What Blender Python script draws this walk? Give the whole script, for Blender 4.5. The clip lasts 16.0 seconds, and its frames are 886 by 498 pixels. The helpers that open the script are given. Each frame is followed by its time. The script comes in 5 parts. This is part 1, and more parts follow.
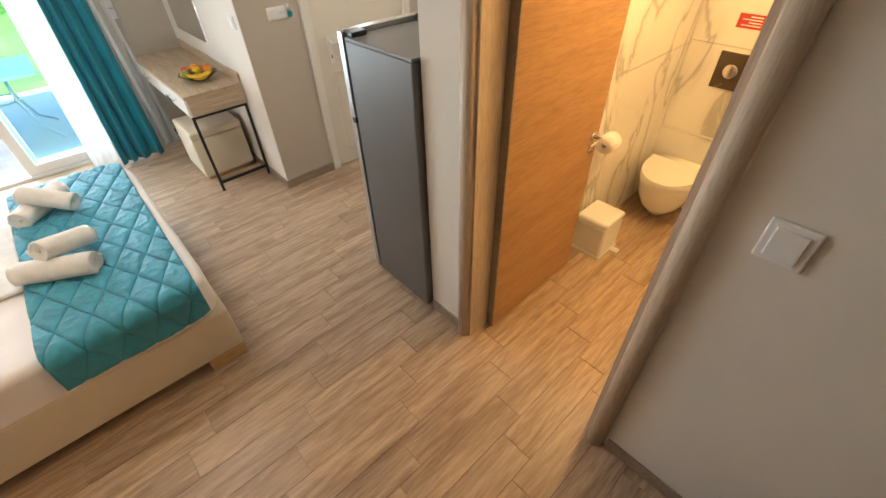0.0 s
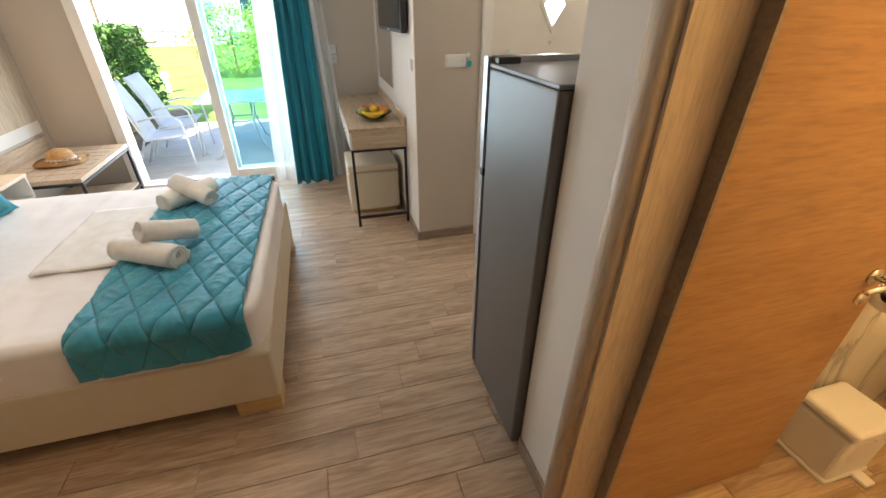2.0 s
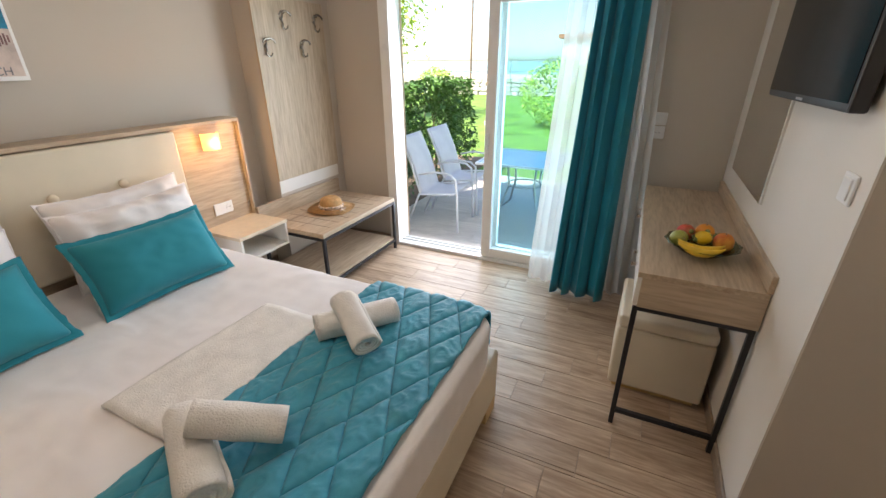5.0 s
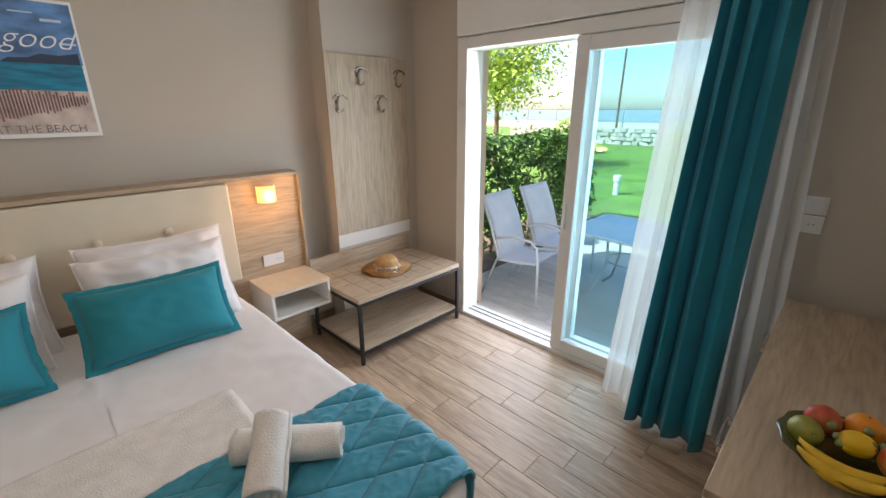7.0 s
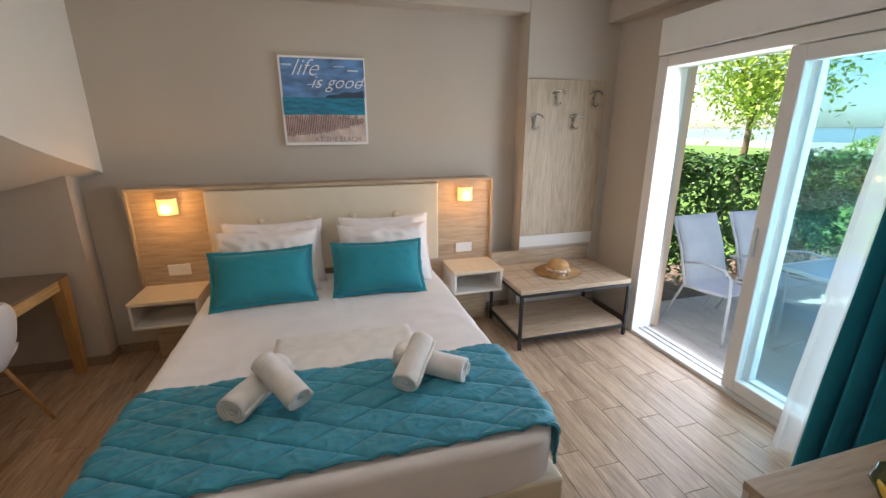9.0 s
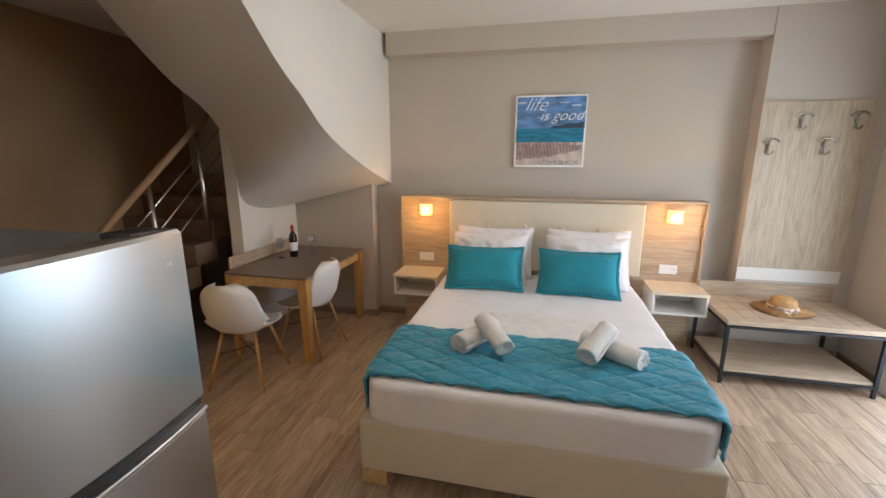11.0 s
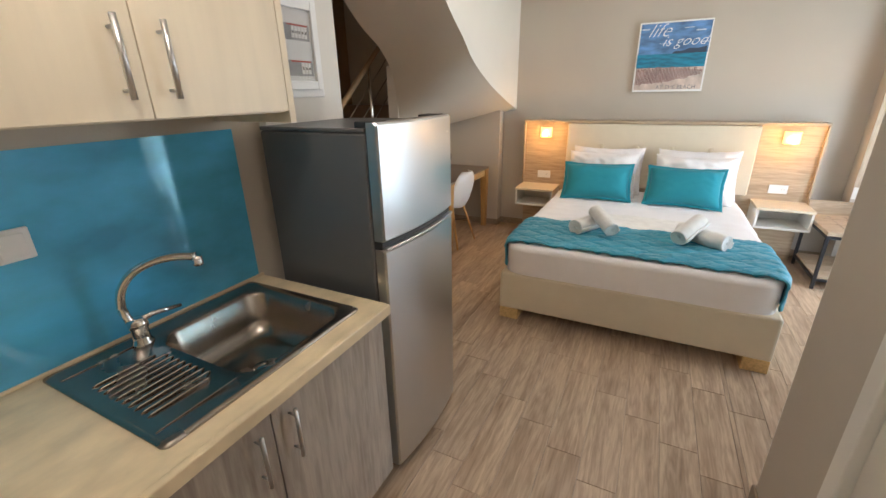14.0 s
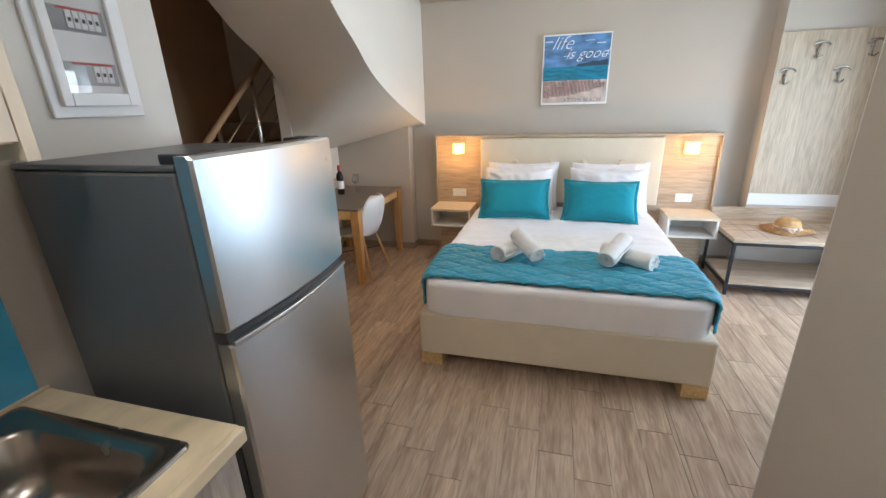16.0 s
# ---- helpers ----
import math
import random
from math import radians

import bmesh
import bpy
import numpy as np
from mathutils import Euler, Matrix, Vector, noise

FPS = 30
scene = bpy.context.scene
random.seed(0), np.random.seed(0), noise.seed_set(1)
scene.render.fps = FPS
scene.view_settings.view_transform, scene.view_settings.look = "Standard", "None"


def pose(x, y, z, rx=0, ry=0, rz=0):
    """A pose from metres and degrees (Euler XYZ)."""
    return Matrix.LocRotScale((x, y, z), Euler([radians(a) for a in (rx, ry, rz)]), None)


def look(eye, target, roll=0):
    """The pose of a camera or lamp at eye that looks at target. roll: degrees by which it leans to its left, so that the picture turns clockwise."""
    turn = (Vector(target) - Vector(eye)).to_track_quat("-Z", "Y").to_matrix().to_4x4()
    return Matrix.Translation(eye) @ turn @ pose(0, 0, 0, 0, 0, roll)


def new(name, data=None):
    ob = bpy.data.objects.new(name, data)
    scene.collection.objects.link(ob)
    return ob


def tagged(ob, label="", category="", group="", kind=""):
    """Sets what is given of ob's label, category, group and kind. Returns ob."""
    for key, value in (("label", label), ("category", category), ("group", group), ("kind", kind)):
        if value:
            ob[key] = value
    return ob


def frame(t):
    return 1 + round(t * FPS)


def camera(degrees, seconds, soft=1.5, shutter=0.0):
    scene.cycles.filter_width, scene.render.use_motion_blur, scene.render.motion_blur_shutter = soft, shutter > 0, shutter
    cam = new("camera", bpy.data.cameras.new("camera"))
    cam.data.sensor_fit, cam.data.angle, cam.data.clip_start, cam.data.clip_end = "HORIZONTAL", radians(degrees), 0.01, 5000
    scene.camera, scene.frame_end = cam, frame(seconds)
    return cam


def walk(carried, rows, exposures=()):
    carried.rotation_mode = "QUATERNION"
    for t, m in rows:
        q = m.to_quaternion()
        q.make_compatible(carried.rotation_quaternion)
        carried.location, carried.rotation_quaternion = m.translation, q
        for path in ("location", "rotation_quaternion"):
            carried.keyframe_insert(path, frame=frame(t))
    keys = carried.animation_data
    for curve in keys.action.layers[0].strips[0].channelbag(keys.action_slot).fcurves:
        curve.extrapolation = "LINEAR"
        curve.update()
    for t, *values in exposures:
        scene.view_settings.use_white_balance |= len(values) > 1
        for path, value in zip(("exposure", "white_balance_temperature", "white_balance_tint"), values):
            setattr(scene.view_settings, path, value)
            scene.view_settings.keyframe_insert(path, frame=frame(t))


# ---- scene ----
cam = camera(93.9, 16.0)
PATH = [
    (0, (0.714, 0.973, 2.036), (1.717, 2.093, 0.717), -1.6),
    (0.5, (0.824, 1.024, 1.936), (1.716, 2.277, 0.658), -1.6),
    (1, (0.944, 1.039, 1.856), (1.733, 2.429, 0.654), -0.8),
    (1.5, (1.062, 1.145, 1.738), (1.702, 2.696, 0.65), -0.5),
    (2, (1.197, 1.329, 1.691), (1.67, 2.988, 0.678), 0.2),
    (2.5, (1.343, 1.572, 1.7), (1.613, 3.304, 0.735), 0.4),
    (3, (1.376, 1.811, 1.679), (1.427, 3.571, 0.73), 0.3),
    (3.5, (1.343, 2.103, 1.668), (1.152, 3.863, 0.738), -0.2),
    (4, (1.287, 2.365, 1.653), (0.881, 4.097, 0.74), -0.4),
    (4.5, (1.291, 2.662, 1.663), (0.679, 4.353, 0.788), -0.8),
    (4.7, (1.287, 2.765, 1.66), (0.605, 4.44, 0.805), -0.6),
    (6.8, (1.404, 3.644, 1.719), (0.141, 5.054, 1.072), -0.1),
    (7, (1.457, 3.677, 1.719), (0.134, 5.035, 1.083), -0.1),
    (7.5, (1.597, 3.666, 1.726), (0.133, 4.881, 1.108), -0.0),
    (8, (1.741, 3.616, 1.715), (0.134, 4.639, 1.105), 0.0),
    (8.5, (1.86, 3.649, 1.707), (0.118, 4.436, 1.119), 0.1),
    (9, (1.979, 3.702, 1.707), (0.13, 4.223, 1.151), -0.1),
    (9.5, (2.076, 3.695, 1.692), (0.16, 3.952, 1.181), -0.4),
    (9.7, (2.134, 3.692, 1.699), (0.2, 3.839, 1.21), -0.5),
    (11.8, (2.896, 3.621, 1.681), (1.082, 2.953, 1.166), 0.2),
    (12, (2.993, 3.595, 1.664), (1.204, 2.885, 1.12), 0.1),
    (12.5, (3.196, 3.569, 1.634), (1.448, 2.793, 1.05), -0.3),
    (13, (3.313, 3.576, 1.613), (1.597, 2.766, 0.982), -0.6),
    (13.5, (3.424, 3.648, 1.618), (1.734, 2.809, 0.956), -0.9),
    (14, (3.526, 3.719, 1.626), (1.856, 2.877, 0.917), -1.1),
    (14.5, (3.57, 3.755, 1.637), (1.899, 2.914, 0.93), -1.5),
    (15, (3.524, 3.738, 1.635), (1.824, 2.953, 0.931), -1.6),
    (15.5, (3.362, 3.671, 1.621), (1.603, 3.004, 0.942), -1.6),
    (16, (3.062, 3.625, 1.621), (1.242, 3.119, 0.964), -1.7),
]
walk(cam, [(t, look(eye, target, roll)) for t, eye, target, roll in PATH],
     exposures=[(0, 2.85, 6500, 11), (1.5, 2.55, 6500, 12), (2.5, 2.35, 6500, 12), (4.5, 2.0, 6600, 15), (7, 1.5, 6500, 16), (9.5, 1.55, 6350, 16), (12, 2.25, 6250, 13), (13.5, 2.35, 6250, 12), (15, 2.38, 6050, 11), (16, 2.38, 5650, 10)])


# ---- light ----
world = bpy.data.worlds.new("sky")
scene.world = world
world.use_nodes = True
wn = world.node_tree
sky = wn.nodes.new("ShaderNodeTexSky")
sky.sky_type, sky.sun_disc = "NISHITA", False
sky.sun_elevation, sky.sun_rotation = radians(48), radians(206)
wn.links.new(sky.outputs[0], wn.nodes["Background"].inputs[0])
wn.nodes["Background"].inputs[1].default_value = 0.11


def lamp(name, kind, energy, colour, m, **settings):
    data = bpy.data.lights.new(name, kind)
    data.energy, data.color = energy, colour
    for key, value in settings.items():
        if key == "size":
            data.shape, data.size, data.size_y = "RECTANGLE", value[0], value[1]
        if key == "angle":
            data.angle = value
        if key == "radius":
            data.shadow_soft_size = value
    ob = new(name, data)
    ob.matrix_world = m
    return ob


lamp("sun", "SUN", 4.2, (1, 0.93, 0.82), look((0, 0, 0), (0.3, 0.6, -0.75)), angle=radians(0.5))
lamp("window_daylight", "AREA", 16, (0.86, 0.93, 1.0), look((0.15, 6.42, 1.15), (0.15, 3.0, 0.75)), size=(1.7, 1.9))
lamp("bathroom_lamp_light", "POINT", 8.4, (1, 0.60, 0.22), pose(2.9, 1.4, 2.35), radius=0.1)
# added fill light to brighten the kitchen; no lamp known to burn here
lamp("hall_fill_light", "POINT", 4.3, (1, 0.92, 0.80), pose(3.3, 3.2, 2.5), radius=0.11)
# added fill light over the bed, without a known source
lamp("room_fill_light", "POINT", 3.8, (1, 0.90, 0.77), pose(0.35, 3.65, 2.5), radius=0.12)
lamp("sconce_light_south", "POINT", 1.1, (1, 0.50, 0.13), pose(-1.27, 2.6, 1.16), radius=0.03)
lamp("sconce_light_north", "POINT", 1.1, (1, 0.50, 0.13), pose(-1.27, 4.84, 1.16), radius=0.03)


# ---- materials ----
def nodes_of(name):
    m = bpy.data.materials.new(name)
    m.use_nodes = True
    return m, m.node_tree.nodes, m.node_tree.links, m.node_tree.nodes["Principled BSDF"]


def mat(name, colour, rough=0.6, metal=0.0, vary=0.12, scale=6.0, bump=0.08, fine=120.0, stretch=(1, 1, 1), per_object=0.0, coat=0.0, sheen=0.0, glow=None, spec=0.5, trans=0.0):
    """A surface with broad stains and fine grain."""
    m, n, l, b = nodes_of(name)
    co = n.new("ShaderNodeTexCoord")
    mp = n.new("ShaderNodeMapping")
    mp.inputs["Scale"].default_value = stretch
    l.new(co.outputs["Object"], mp.inputs[0])
    big, small = n.new("ShaderNodeTexNoise"), n.new("ShaderNodeTexNoise")
    big.inputs["Scale"].default_value, small.inputs["Scale"].default_value = scale, fine
    big.inputs["Detail"].default_value = 5
    l.new(mp.outputs[0], big.inputs[0]), l.new(mp.outputs[0], small.inputs[0])
    mix = n.new("ShaderNodeMix")
    mix.data_type = "RGBA"
    dark = [c * (1 - vary) for c in colour]
    light = [min(1, c * (1 + vary * 0.8)) for c in colour]
    ramp = n.new("ShaderNodeValToRGB")
    ramp.color_ramp.elements[0].position, ramp.color_ramp.elements[1].position = 0.32, 0.68
    ramp.color_ramp.elements[0].color, ramp.color_ramp.elements[1].color = (*dark, 1), (*light, 1)
    l.new(big.outputs["Fac"], ramp.inputs[0])
    l.new(ramp.outputs[0], mix.inputs["A"])
    l.new(small.outputs["Color"], mix.inputs["B"])
    mix.inputs["Factor"].default_value = vary * 0.12
    mix.blend_type = "OVERLAY"
    out = mix.outputs["Result"]
    if per_object:
        info, hsv, mr = n.new("ShaderNodeObjectInfo"), n.new("ShaderNodeHueSaturation"), n.new("ShaderNodeMapRange")
        mr.inputs["To Min"].default_value, mr.inputs["To Max"].default_value = 1 - per_object, 1 + per_object
        l.new(info.outputs["Random"], mr.inputs[0]), l.new(mr.outputs[0], hsv.inputs["Value"]), l.new(out, hsv.inputs["Color"])
        out = hsv.outputs[0]
    l.new(out, b.inputs["Base Color"])
    rr = n.new("ShaderNodeMapRange")
    rr.inputs["To Min"].default_value, rr.inputs["To Max"].default_value = max(0.02, rough - 0.07), min(1, rough + 0.07)
    l.new(big.outputs["Fac"], rr.inputs[0]), l.new(rr.outputs[0], b.inputs["Roughness"])
    b.inputs["Metallic"].default_value, b.inputs["Coat Weight"].default_value = metal, coat
    b.inputs["Sheen Weight"].default_value, b.inputs["Specular IOR Level"].default_value = sheen, spec
    b.inputs["Transmission Weight"].default_value = trans
    if bump:
        bp = n.new("ShaderNodeBump")
        bp.inputs["Strength"].default_value, bp.inputs["Distance"].default_value = bump, 0.004
        l.new(small.outputs["Fac"], bp.inputs["Height"]), l.new(bp.outputs[0], b.inputs["Normal"])
    if glow:
        b.inputs["Emission Color"].default_value, b.inputs["Emission Strength"].default_value = (*glow[0], 1), glow[1]
    return m


def wood(name, dark, light, along=0, rough=0.5, per_object=0.0, grain=1.0, streak=0.5):
    """Grained wood: long soft streaks and fine fibres along one axis."""
    m, n, l, b = nodes_of(name)
    co, mp = n.new("ShaderNodeTexCoord"), n.new("ShaderNodeMapping")
    sc = [9.0 * grain, 9.0 * grain, 9.0 * grain]
    sc[along] = 0.9 * grain
    mp.inputs["Scale"].default_value = sc
    vec = co.outputs["Object"]
    info = n.new("ShaderNodeObjectInfo")
    if per_object:
        add, cm = n.new("ShaderNodeVectorMath"), n.new("ShaderNodeVectorMath")
        cm.operation, add.operation = "SCALE", "ADD"
        comb = n.new("ShaderNodeCombineXYZ")
        for i in range(3):
            l.new(info.outputs["Random"], comb.inputs[i])
        l.new(comb.outputs[0], cm.inputs[0])
        cm.inputs["Scale"].default_value = 37.0
        l.new(vec, add.inputs[0]), l.new(cm.outputs[0], add.inputs[1])
        vec = add.outputs[0]
    l.new(vec, mp.inputs[0])
    a, f, w = n.new("ShaderNodeTexNoise"), n.new("ShaderNodeTexNoise"), n.new("ShaderNodeTexNoise")
    a.inputs["Scale"].default_value, a.inputs["Detail"].default_value, a.inputs["Distortion"].default_value = 0.8, 4, 0.9
    f.inputs["Scale"].default_value, f.inputs["Detail"].default_value = 9.0, 6
    w.inputs["Scale"].default_value, w.inputs["Detail"].default_value, w.inputs["Distortion"].default_value = 2.4, 8, 1.6
    for t in (a, f, w):
        l.new(mp.outputs[0], t.inputs[0])
    ramp = n.new("ShaderNodeValToRGB")
    ramp.color_ramp.elements[0].position, ramp.color_ramp.elements[1].position = 0.3, 0.62
    ramp.color_ramp.elements[0].color, ramp.color_ramp.elements[1].color = (*dark, 1), (*light, 1)
    m1 = n.new("ShaderNodeMix")
    m1.inputs["Factor"].default_value = streak
    l.new(a.outputs["Fac"], m1.inputs["A"]), l.new(w.outputs["Fac"], m1.inputs["B"])
    l.new(m1.outputs["Result"], ramp.inputs[0])
    mul = n.new("ShaderNodeMix")
    mul.data_type, mul.blend_type = "RGBA", "MULTIPLY"
    mul.inputs["Factor"].default_value = 0.3
    r2 = n.new("ShaderNodeValToRGB")
    r2.color_ramp.elements[0].position, r2.color_ramp.elements[1].position = 0.35, 0.55
    r2.color_ramp.elements[0].color = (0.45, 0.42, 0.4, 1)
    l.new(f.outputs["Fac"], r2.inputs[0])
    l.new(ramp.outputs[0], mul.inputs["A"]), l.new(r2.outputs[0], mul.inputs["B"])
    out = mul.outputs["Result"]
    if per_object:
        hsv, mr = n.new("ShaderNodeHueSaturation"), n.new("ShaderNodeMapRange")
        mr.inputs["To Min"].default_value, mr.inputs["To Max"].default_value = 1 - per_object, 1 + per_object
        l.new(info.outputs["Random"], mr.inputs[0]), l.new(mr.outputs[0], hsv.inputs["Value"]), l.new(out, hsv.inputs["Color"])
        out = hsv.outputs[0]
    l.new(out, b.inputs["Base Color"])
    rr = n.new("ShaderNodeMapRange")
    rr.inputs["To Min"].default_value, rr.inputs["To Max"].default_value = rough - 0.08, rough + 0.1
    l.new(w.outputs["Fac"], rr.inputs[0]), l.new(rr.outputs[0], b.inputs["Roughness"])
    bp = n.new("ShaderNodeBump")
    bp.inputs["Strength"].default_value, bp.inputs["Distance"].default_value = 0.12, 0.003
    l.new(f.outputs["Fac"], bp.inputs["Height"]), l.new(bp.outputs[0], b.inputs["Normal"])
    return m


def marble(name):
    m, n, l, b = nodes_of(name)
    co, mp = n.new("ShaderNodeTexCoord"), n.new("ShaderNodeMapping")
    mp.inputs["Rotation"].default_value = (0.4, 0.5, 0.6)
    mp.inputs["Scale"].default_value = (1.6, 1.6, 0.7)
    info, add = n.new("ShaderNodeObjectInfo"), n.new("ShaderNodeVectorMath")
    l.new(co.outputs["Object"], add.inputs[0]), l.new(info.outputs["Location"], add.inputs[1]), l.new(add.outputs[0], mp.inputs[0])
    t = n.new("ShaderNodeTexNoise")
    t.inputs["Scale"].default_value, t.inputs["Detail"].default_value, t.inputs["Distortion"].default_value = 1.0, 6, 0.9
    l.new(mp.outputs[0], t.inputs[0])
    ramp = n.new("ShaderNodeValToRGB")
    e = ramp.color_ramp.elements
    e[0].position, e[0].color = 0.44, (0.78, 0.76, 0.72, 1)
    e[1].position, e[1].color = 0.56, (0.8, 0.78, 0.74, 1)
    v = e.new(0.497)
    v.color = (0.46, 0.44, 0.41, 1)
    for p in (0.475, 0.515):
        q = e.new(p)
        q.color = (0.73, 0.71, 0.67, 1)
    l.new(t.outputs["Fac"], ramp.inputs[0]), l.new(ramp.outputs[0], b.inputs["Base Color"])
    b.inputs["Roughness"].default_value = 0.15
    return m


def sheer_cloth(name, colour, through_it):
    m, n, l, b = nodes_of(name)
    out = n["Material Output"]
    tr, tl, m1, m2 = n.new("ShaderNodeBsdfTransparent"), n.new("ShaderNodeBsdfTranslucent"), n.new("ShaderNodeMixShader"), n.new("ShaderNodeMixShader")
    b.inputs["Base Color"].default_value, b.inputs["Roughness"].default_value = (*colour, 1), 0.9
    tl.inputs[0].default_value = (*colour, 1)
    m1.inputs[0].default_value, m2.inputs[0].default_value = 0.5, through_it
    l.new(b.outputs[0], m1.inputs[1]), l.new(tl.outputs[0], m1.inputs[2])
    l.new(m1.outputs[0], m2.inputs[1]), l.new(tr.outputs[0], m2.inputs[2]), l.new(m2.outputs[0], out.inputs[0])
    return m


def glass(name, tint=(1, 1, 1), rough=0.0, gloss=0.03):
    """Thin clear pane: see-through with a Fresnel gloss."""
    m, n, l, b = nodes_of(name)
    out = n["Material Output"]
    tr, gl, mx, fr = n.new("ShaderNodeBsdfTransparent"), n.new("ShaderNodeBsdfGlossy"), n.new("ShaderNodeMixShader"), n.new("ShaderNodeMath")
    lw = n.new("ShaderNodeLayerWeight")
    lw.inputs[0].default_value = 0.18
    fr.operation = "MULTIPLY_ADD"
    fr.inputs[1].default_value, fr.inputs[2].default_value = 0.6, gloss
    l.new(lw.outputs["Facing"], fr.inputs[0])
    tr.inputs[0].default_value = (*tint, 1)
    gl.inputs["Roughness"].default_value = rough + 0.01
    l.new(fr.outputs[0], mx.inputs[0]), l.new(tr.outputs[0], mx.inputs[1]), l.new(gl.outputs[0], mx.inputs[2]), l.new(mx.outputs[0], out.inputs[0])
    return m


def plain_metal(name, colour, rough):
    """Brushed metal: highlights drawn out upright, with faint smudges in the gloss."""
    m, n, l, b = nodes_of(name)
    b.inputs["Base Color"].default_value, b.inputs["Metallic"].default_value, b.inputs["Anisotropic"].default_value = (*colour, 1), 1.0, 0.5
    t, mr, co = n.new("ShaderNodeTexNoise"), n.new("ShaderNodeMapRange"), n.new("ShaderNodeTexCoord")
    t.inputs["Scale"].default_value = 5
    mr.inputs["To Min"].default_value, mr.inputs["To Max"].default_value = rough - 0.04, rough + 0.05
    l.new(co.outputs["Object"], t.inputs[0]), l.new(t.outputs["Fac"], mr.inputs[0]), l.new(mr.outputs[0], b.inputs["Roughness"])
    return m


WALL = mat("wall_paint", (0.52, 0.465, 0.40), 0.85, vary=0.03, scale=1.5, bump=0.12, fine=260)
WHITE_WALL = mat("pale_wall_paint", (0.74, 0.71, 0.66), 0.85, vary=0.03, scale=1.5, bump=0.12, fine=260)
CEIL = mat("ceiling_paint", (0.78, 0.75, 0.70), 0.9, vary=0.03, scale=2, bump=0.05)
BROWN_WALL = mat("brown_wall_paint", (0.38, 0.24, 0.13), 0.8, vary=0.06, scale=2)
FLOOR = wood("floor_tile_wood", (0.26, 0.168, 0.106), (0.58, 0.438, 0.31), 0, 0.36, per_object=0.06, grain=1.3, streak=0.55)
GROUT = mat("grout", (0.42, 0.34, 0.27), 0.9)
SKIRT = wood("skirting_tile_wood", (0.24, 0.18, 0.13), (0.36, 0.28, 0.21), 0, 0.45)
OAK = wood("pale_oak_laminate", (0.36, 0.26, 0.17), (0.58, 0.46, 0.33), 1, 0.45)
OAK_X = wood("pale_oak_laminate_lengthways", (0.40, 0.30, 0.20), (0.60, 0.48, 0.35), 0, 0.45)
OAK_Z = wood("pale_oak_laminate_upright", (0.36, 0.28, 0.19), (0.56, 0.46, 0.34), 2, 0.45)
GREY_OAK = wood("grey_oak_front", (0.30, 0.25, 0.21), (0.50, 0.44, 0.38), 2, 0.45, streak=0.7)
DOOR_WOOD = wood("honey_door_veneer", (0.37, 0.195, 0.08), (0.49, 0.285, 0.13), 0, 0.4, grain=1.6)
FRAME_WOOD = wood("beige_frame_veneer", (0.56, 0.45, 0.34), (0.63, 0.53, 0.42), 2, 0.4, grain=2)
PINE = wood("pine_block", (0.55, 0.36, 0.14), (0.78, 0.55, 0.26), 0, 0.5)
PINE_Z = wood("honey_pine", (0.42, 0.22, 0.07), (0.62, 0.36, 0.13), 2, 0.45)
CREAM = mat("cream_leatherette", (0.72, 0.64, 0.50), 0.45, vary=0.03, bump=0.15, fine=300)
CREAM_FRONT = mat("cream_laminate", (0.72, 0.62, 0.47), 0.4, vary=0.06, scale=3, stretch=(6, 6, 0.6), bump=0.03)
WHITE = mat("white_lacquer", (0.78, 0.76, 0.72), 0.35, vary=0.02, bump=0.0)
PVC = mat("white_window_plastic", (0.82, 0.82, 0.80), 0.3, vary=0.02, bump=0.0)
PLASTIC = mat("white_plastic", (0.82, 0.82, 0.82), 0.3, vary=0.02, bump=0.0)
SHEET = mat("white_cotton", (0.88, 0.85, 0.85), 0.9, vary=0.03, bump=0.12, fine=350, sheen=0.2, spec=0.12)
TOWEL = mat("white_terry", (0.85, 0.82, 0.78), 0.95, vary=0.08, scale=14, bump=1.0, fine=190, sheen=0.3, spec=0.12)
TEAL = mat("teal_quilt", (0.028, 0.29, 0.41), 0.55, vary=0.12, scale=9, bump=0.2, fine=320, sheen=0.25)
TEAL_CUSHION = mat("teal_velvet", (0.03, 0.27, 0.34), 0.8, vary=0.06, scale=5, bump=0.25, fine=380, sheen=0.12, spec=0.12)
TEAL_CURTAIN = mat("teal_curtain_cloth", (0.015, 0.25, 0.36), 0.85, vary=0.08, bump=0.2, fine=380, sheen=0.2, spec=0.12)
SHEER = sheer_cloth("sheer_voile", (0.64, 0.62, 0.58), 0.28)
BLACK_METAL = mat("black_steel", (0.025, 0.025, 0.03), 0.45, metal=0.3, vary=0.1)
CHROME = mat("chrome", (0.75, 0.74, 0.72), 0.12, metal=1.0, vary=0.02, bump=0)
STEEL = plain_metal("brushed_steel", (0.60, 0.60, 0.60), 0.3)
NICKEL = mat("dull_nickel", (0.30, 0.28, 0.25), 0.28, metal=1.0, vary=0.05, bump=0)
SINK_STEEL = mat("sink_steel", (0.36, 0.32, 0.28), 0.26, metal=1.0, vary=0.05, bump=0.02)
FRIDGE_SIDE = mat("grey_fridge_enamel", (0.17, 0.17, 0.175), 0.38, metal=0.45, vary=0.05, scale=3, bump=0.1, fine=500)
DARK_TRIM = mat("dark_plastic", (0.03, 0.03, 0.032), 0.35, vary=0.05)
SPLASH = mat("turquoise_glass_splashback", (0.10, 0.47, 0.76), 0.06, vary=0.30, scale=3.0, bump=0, coat=0.6, stretch=(1, 1, 2))
COUNTER = mat("travertine_laminate", (0.74, 0.61, 0.41), 0.32, vary=0.16, scale=7, bump=0.03, stretch=(1, 2, 1))
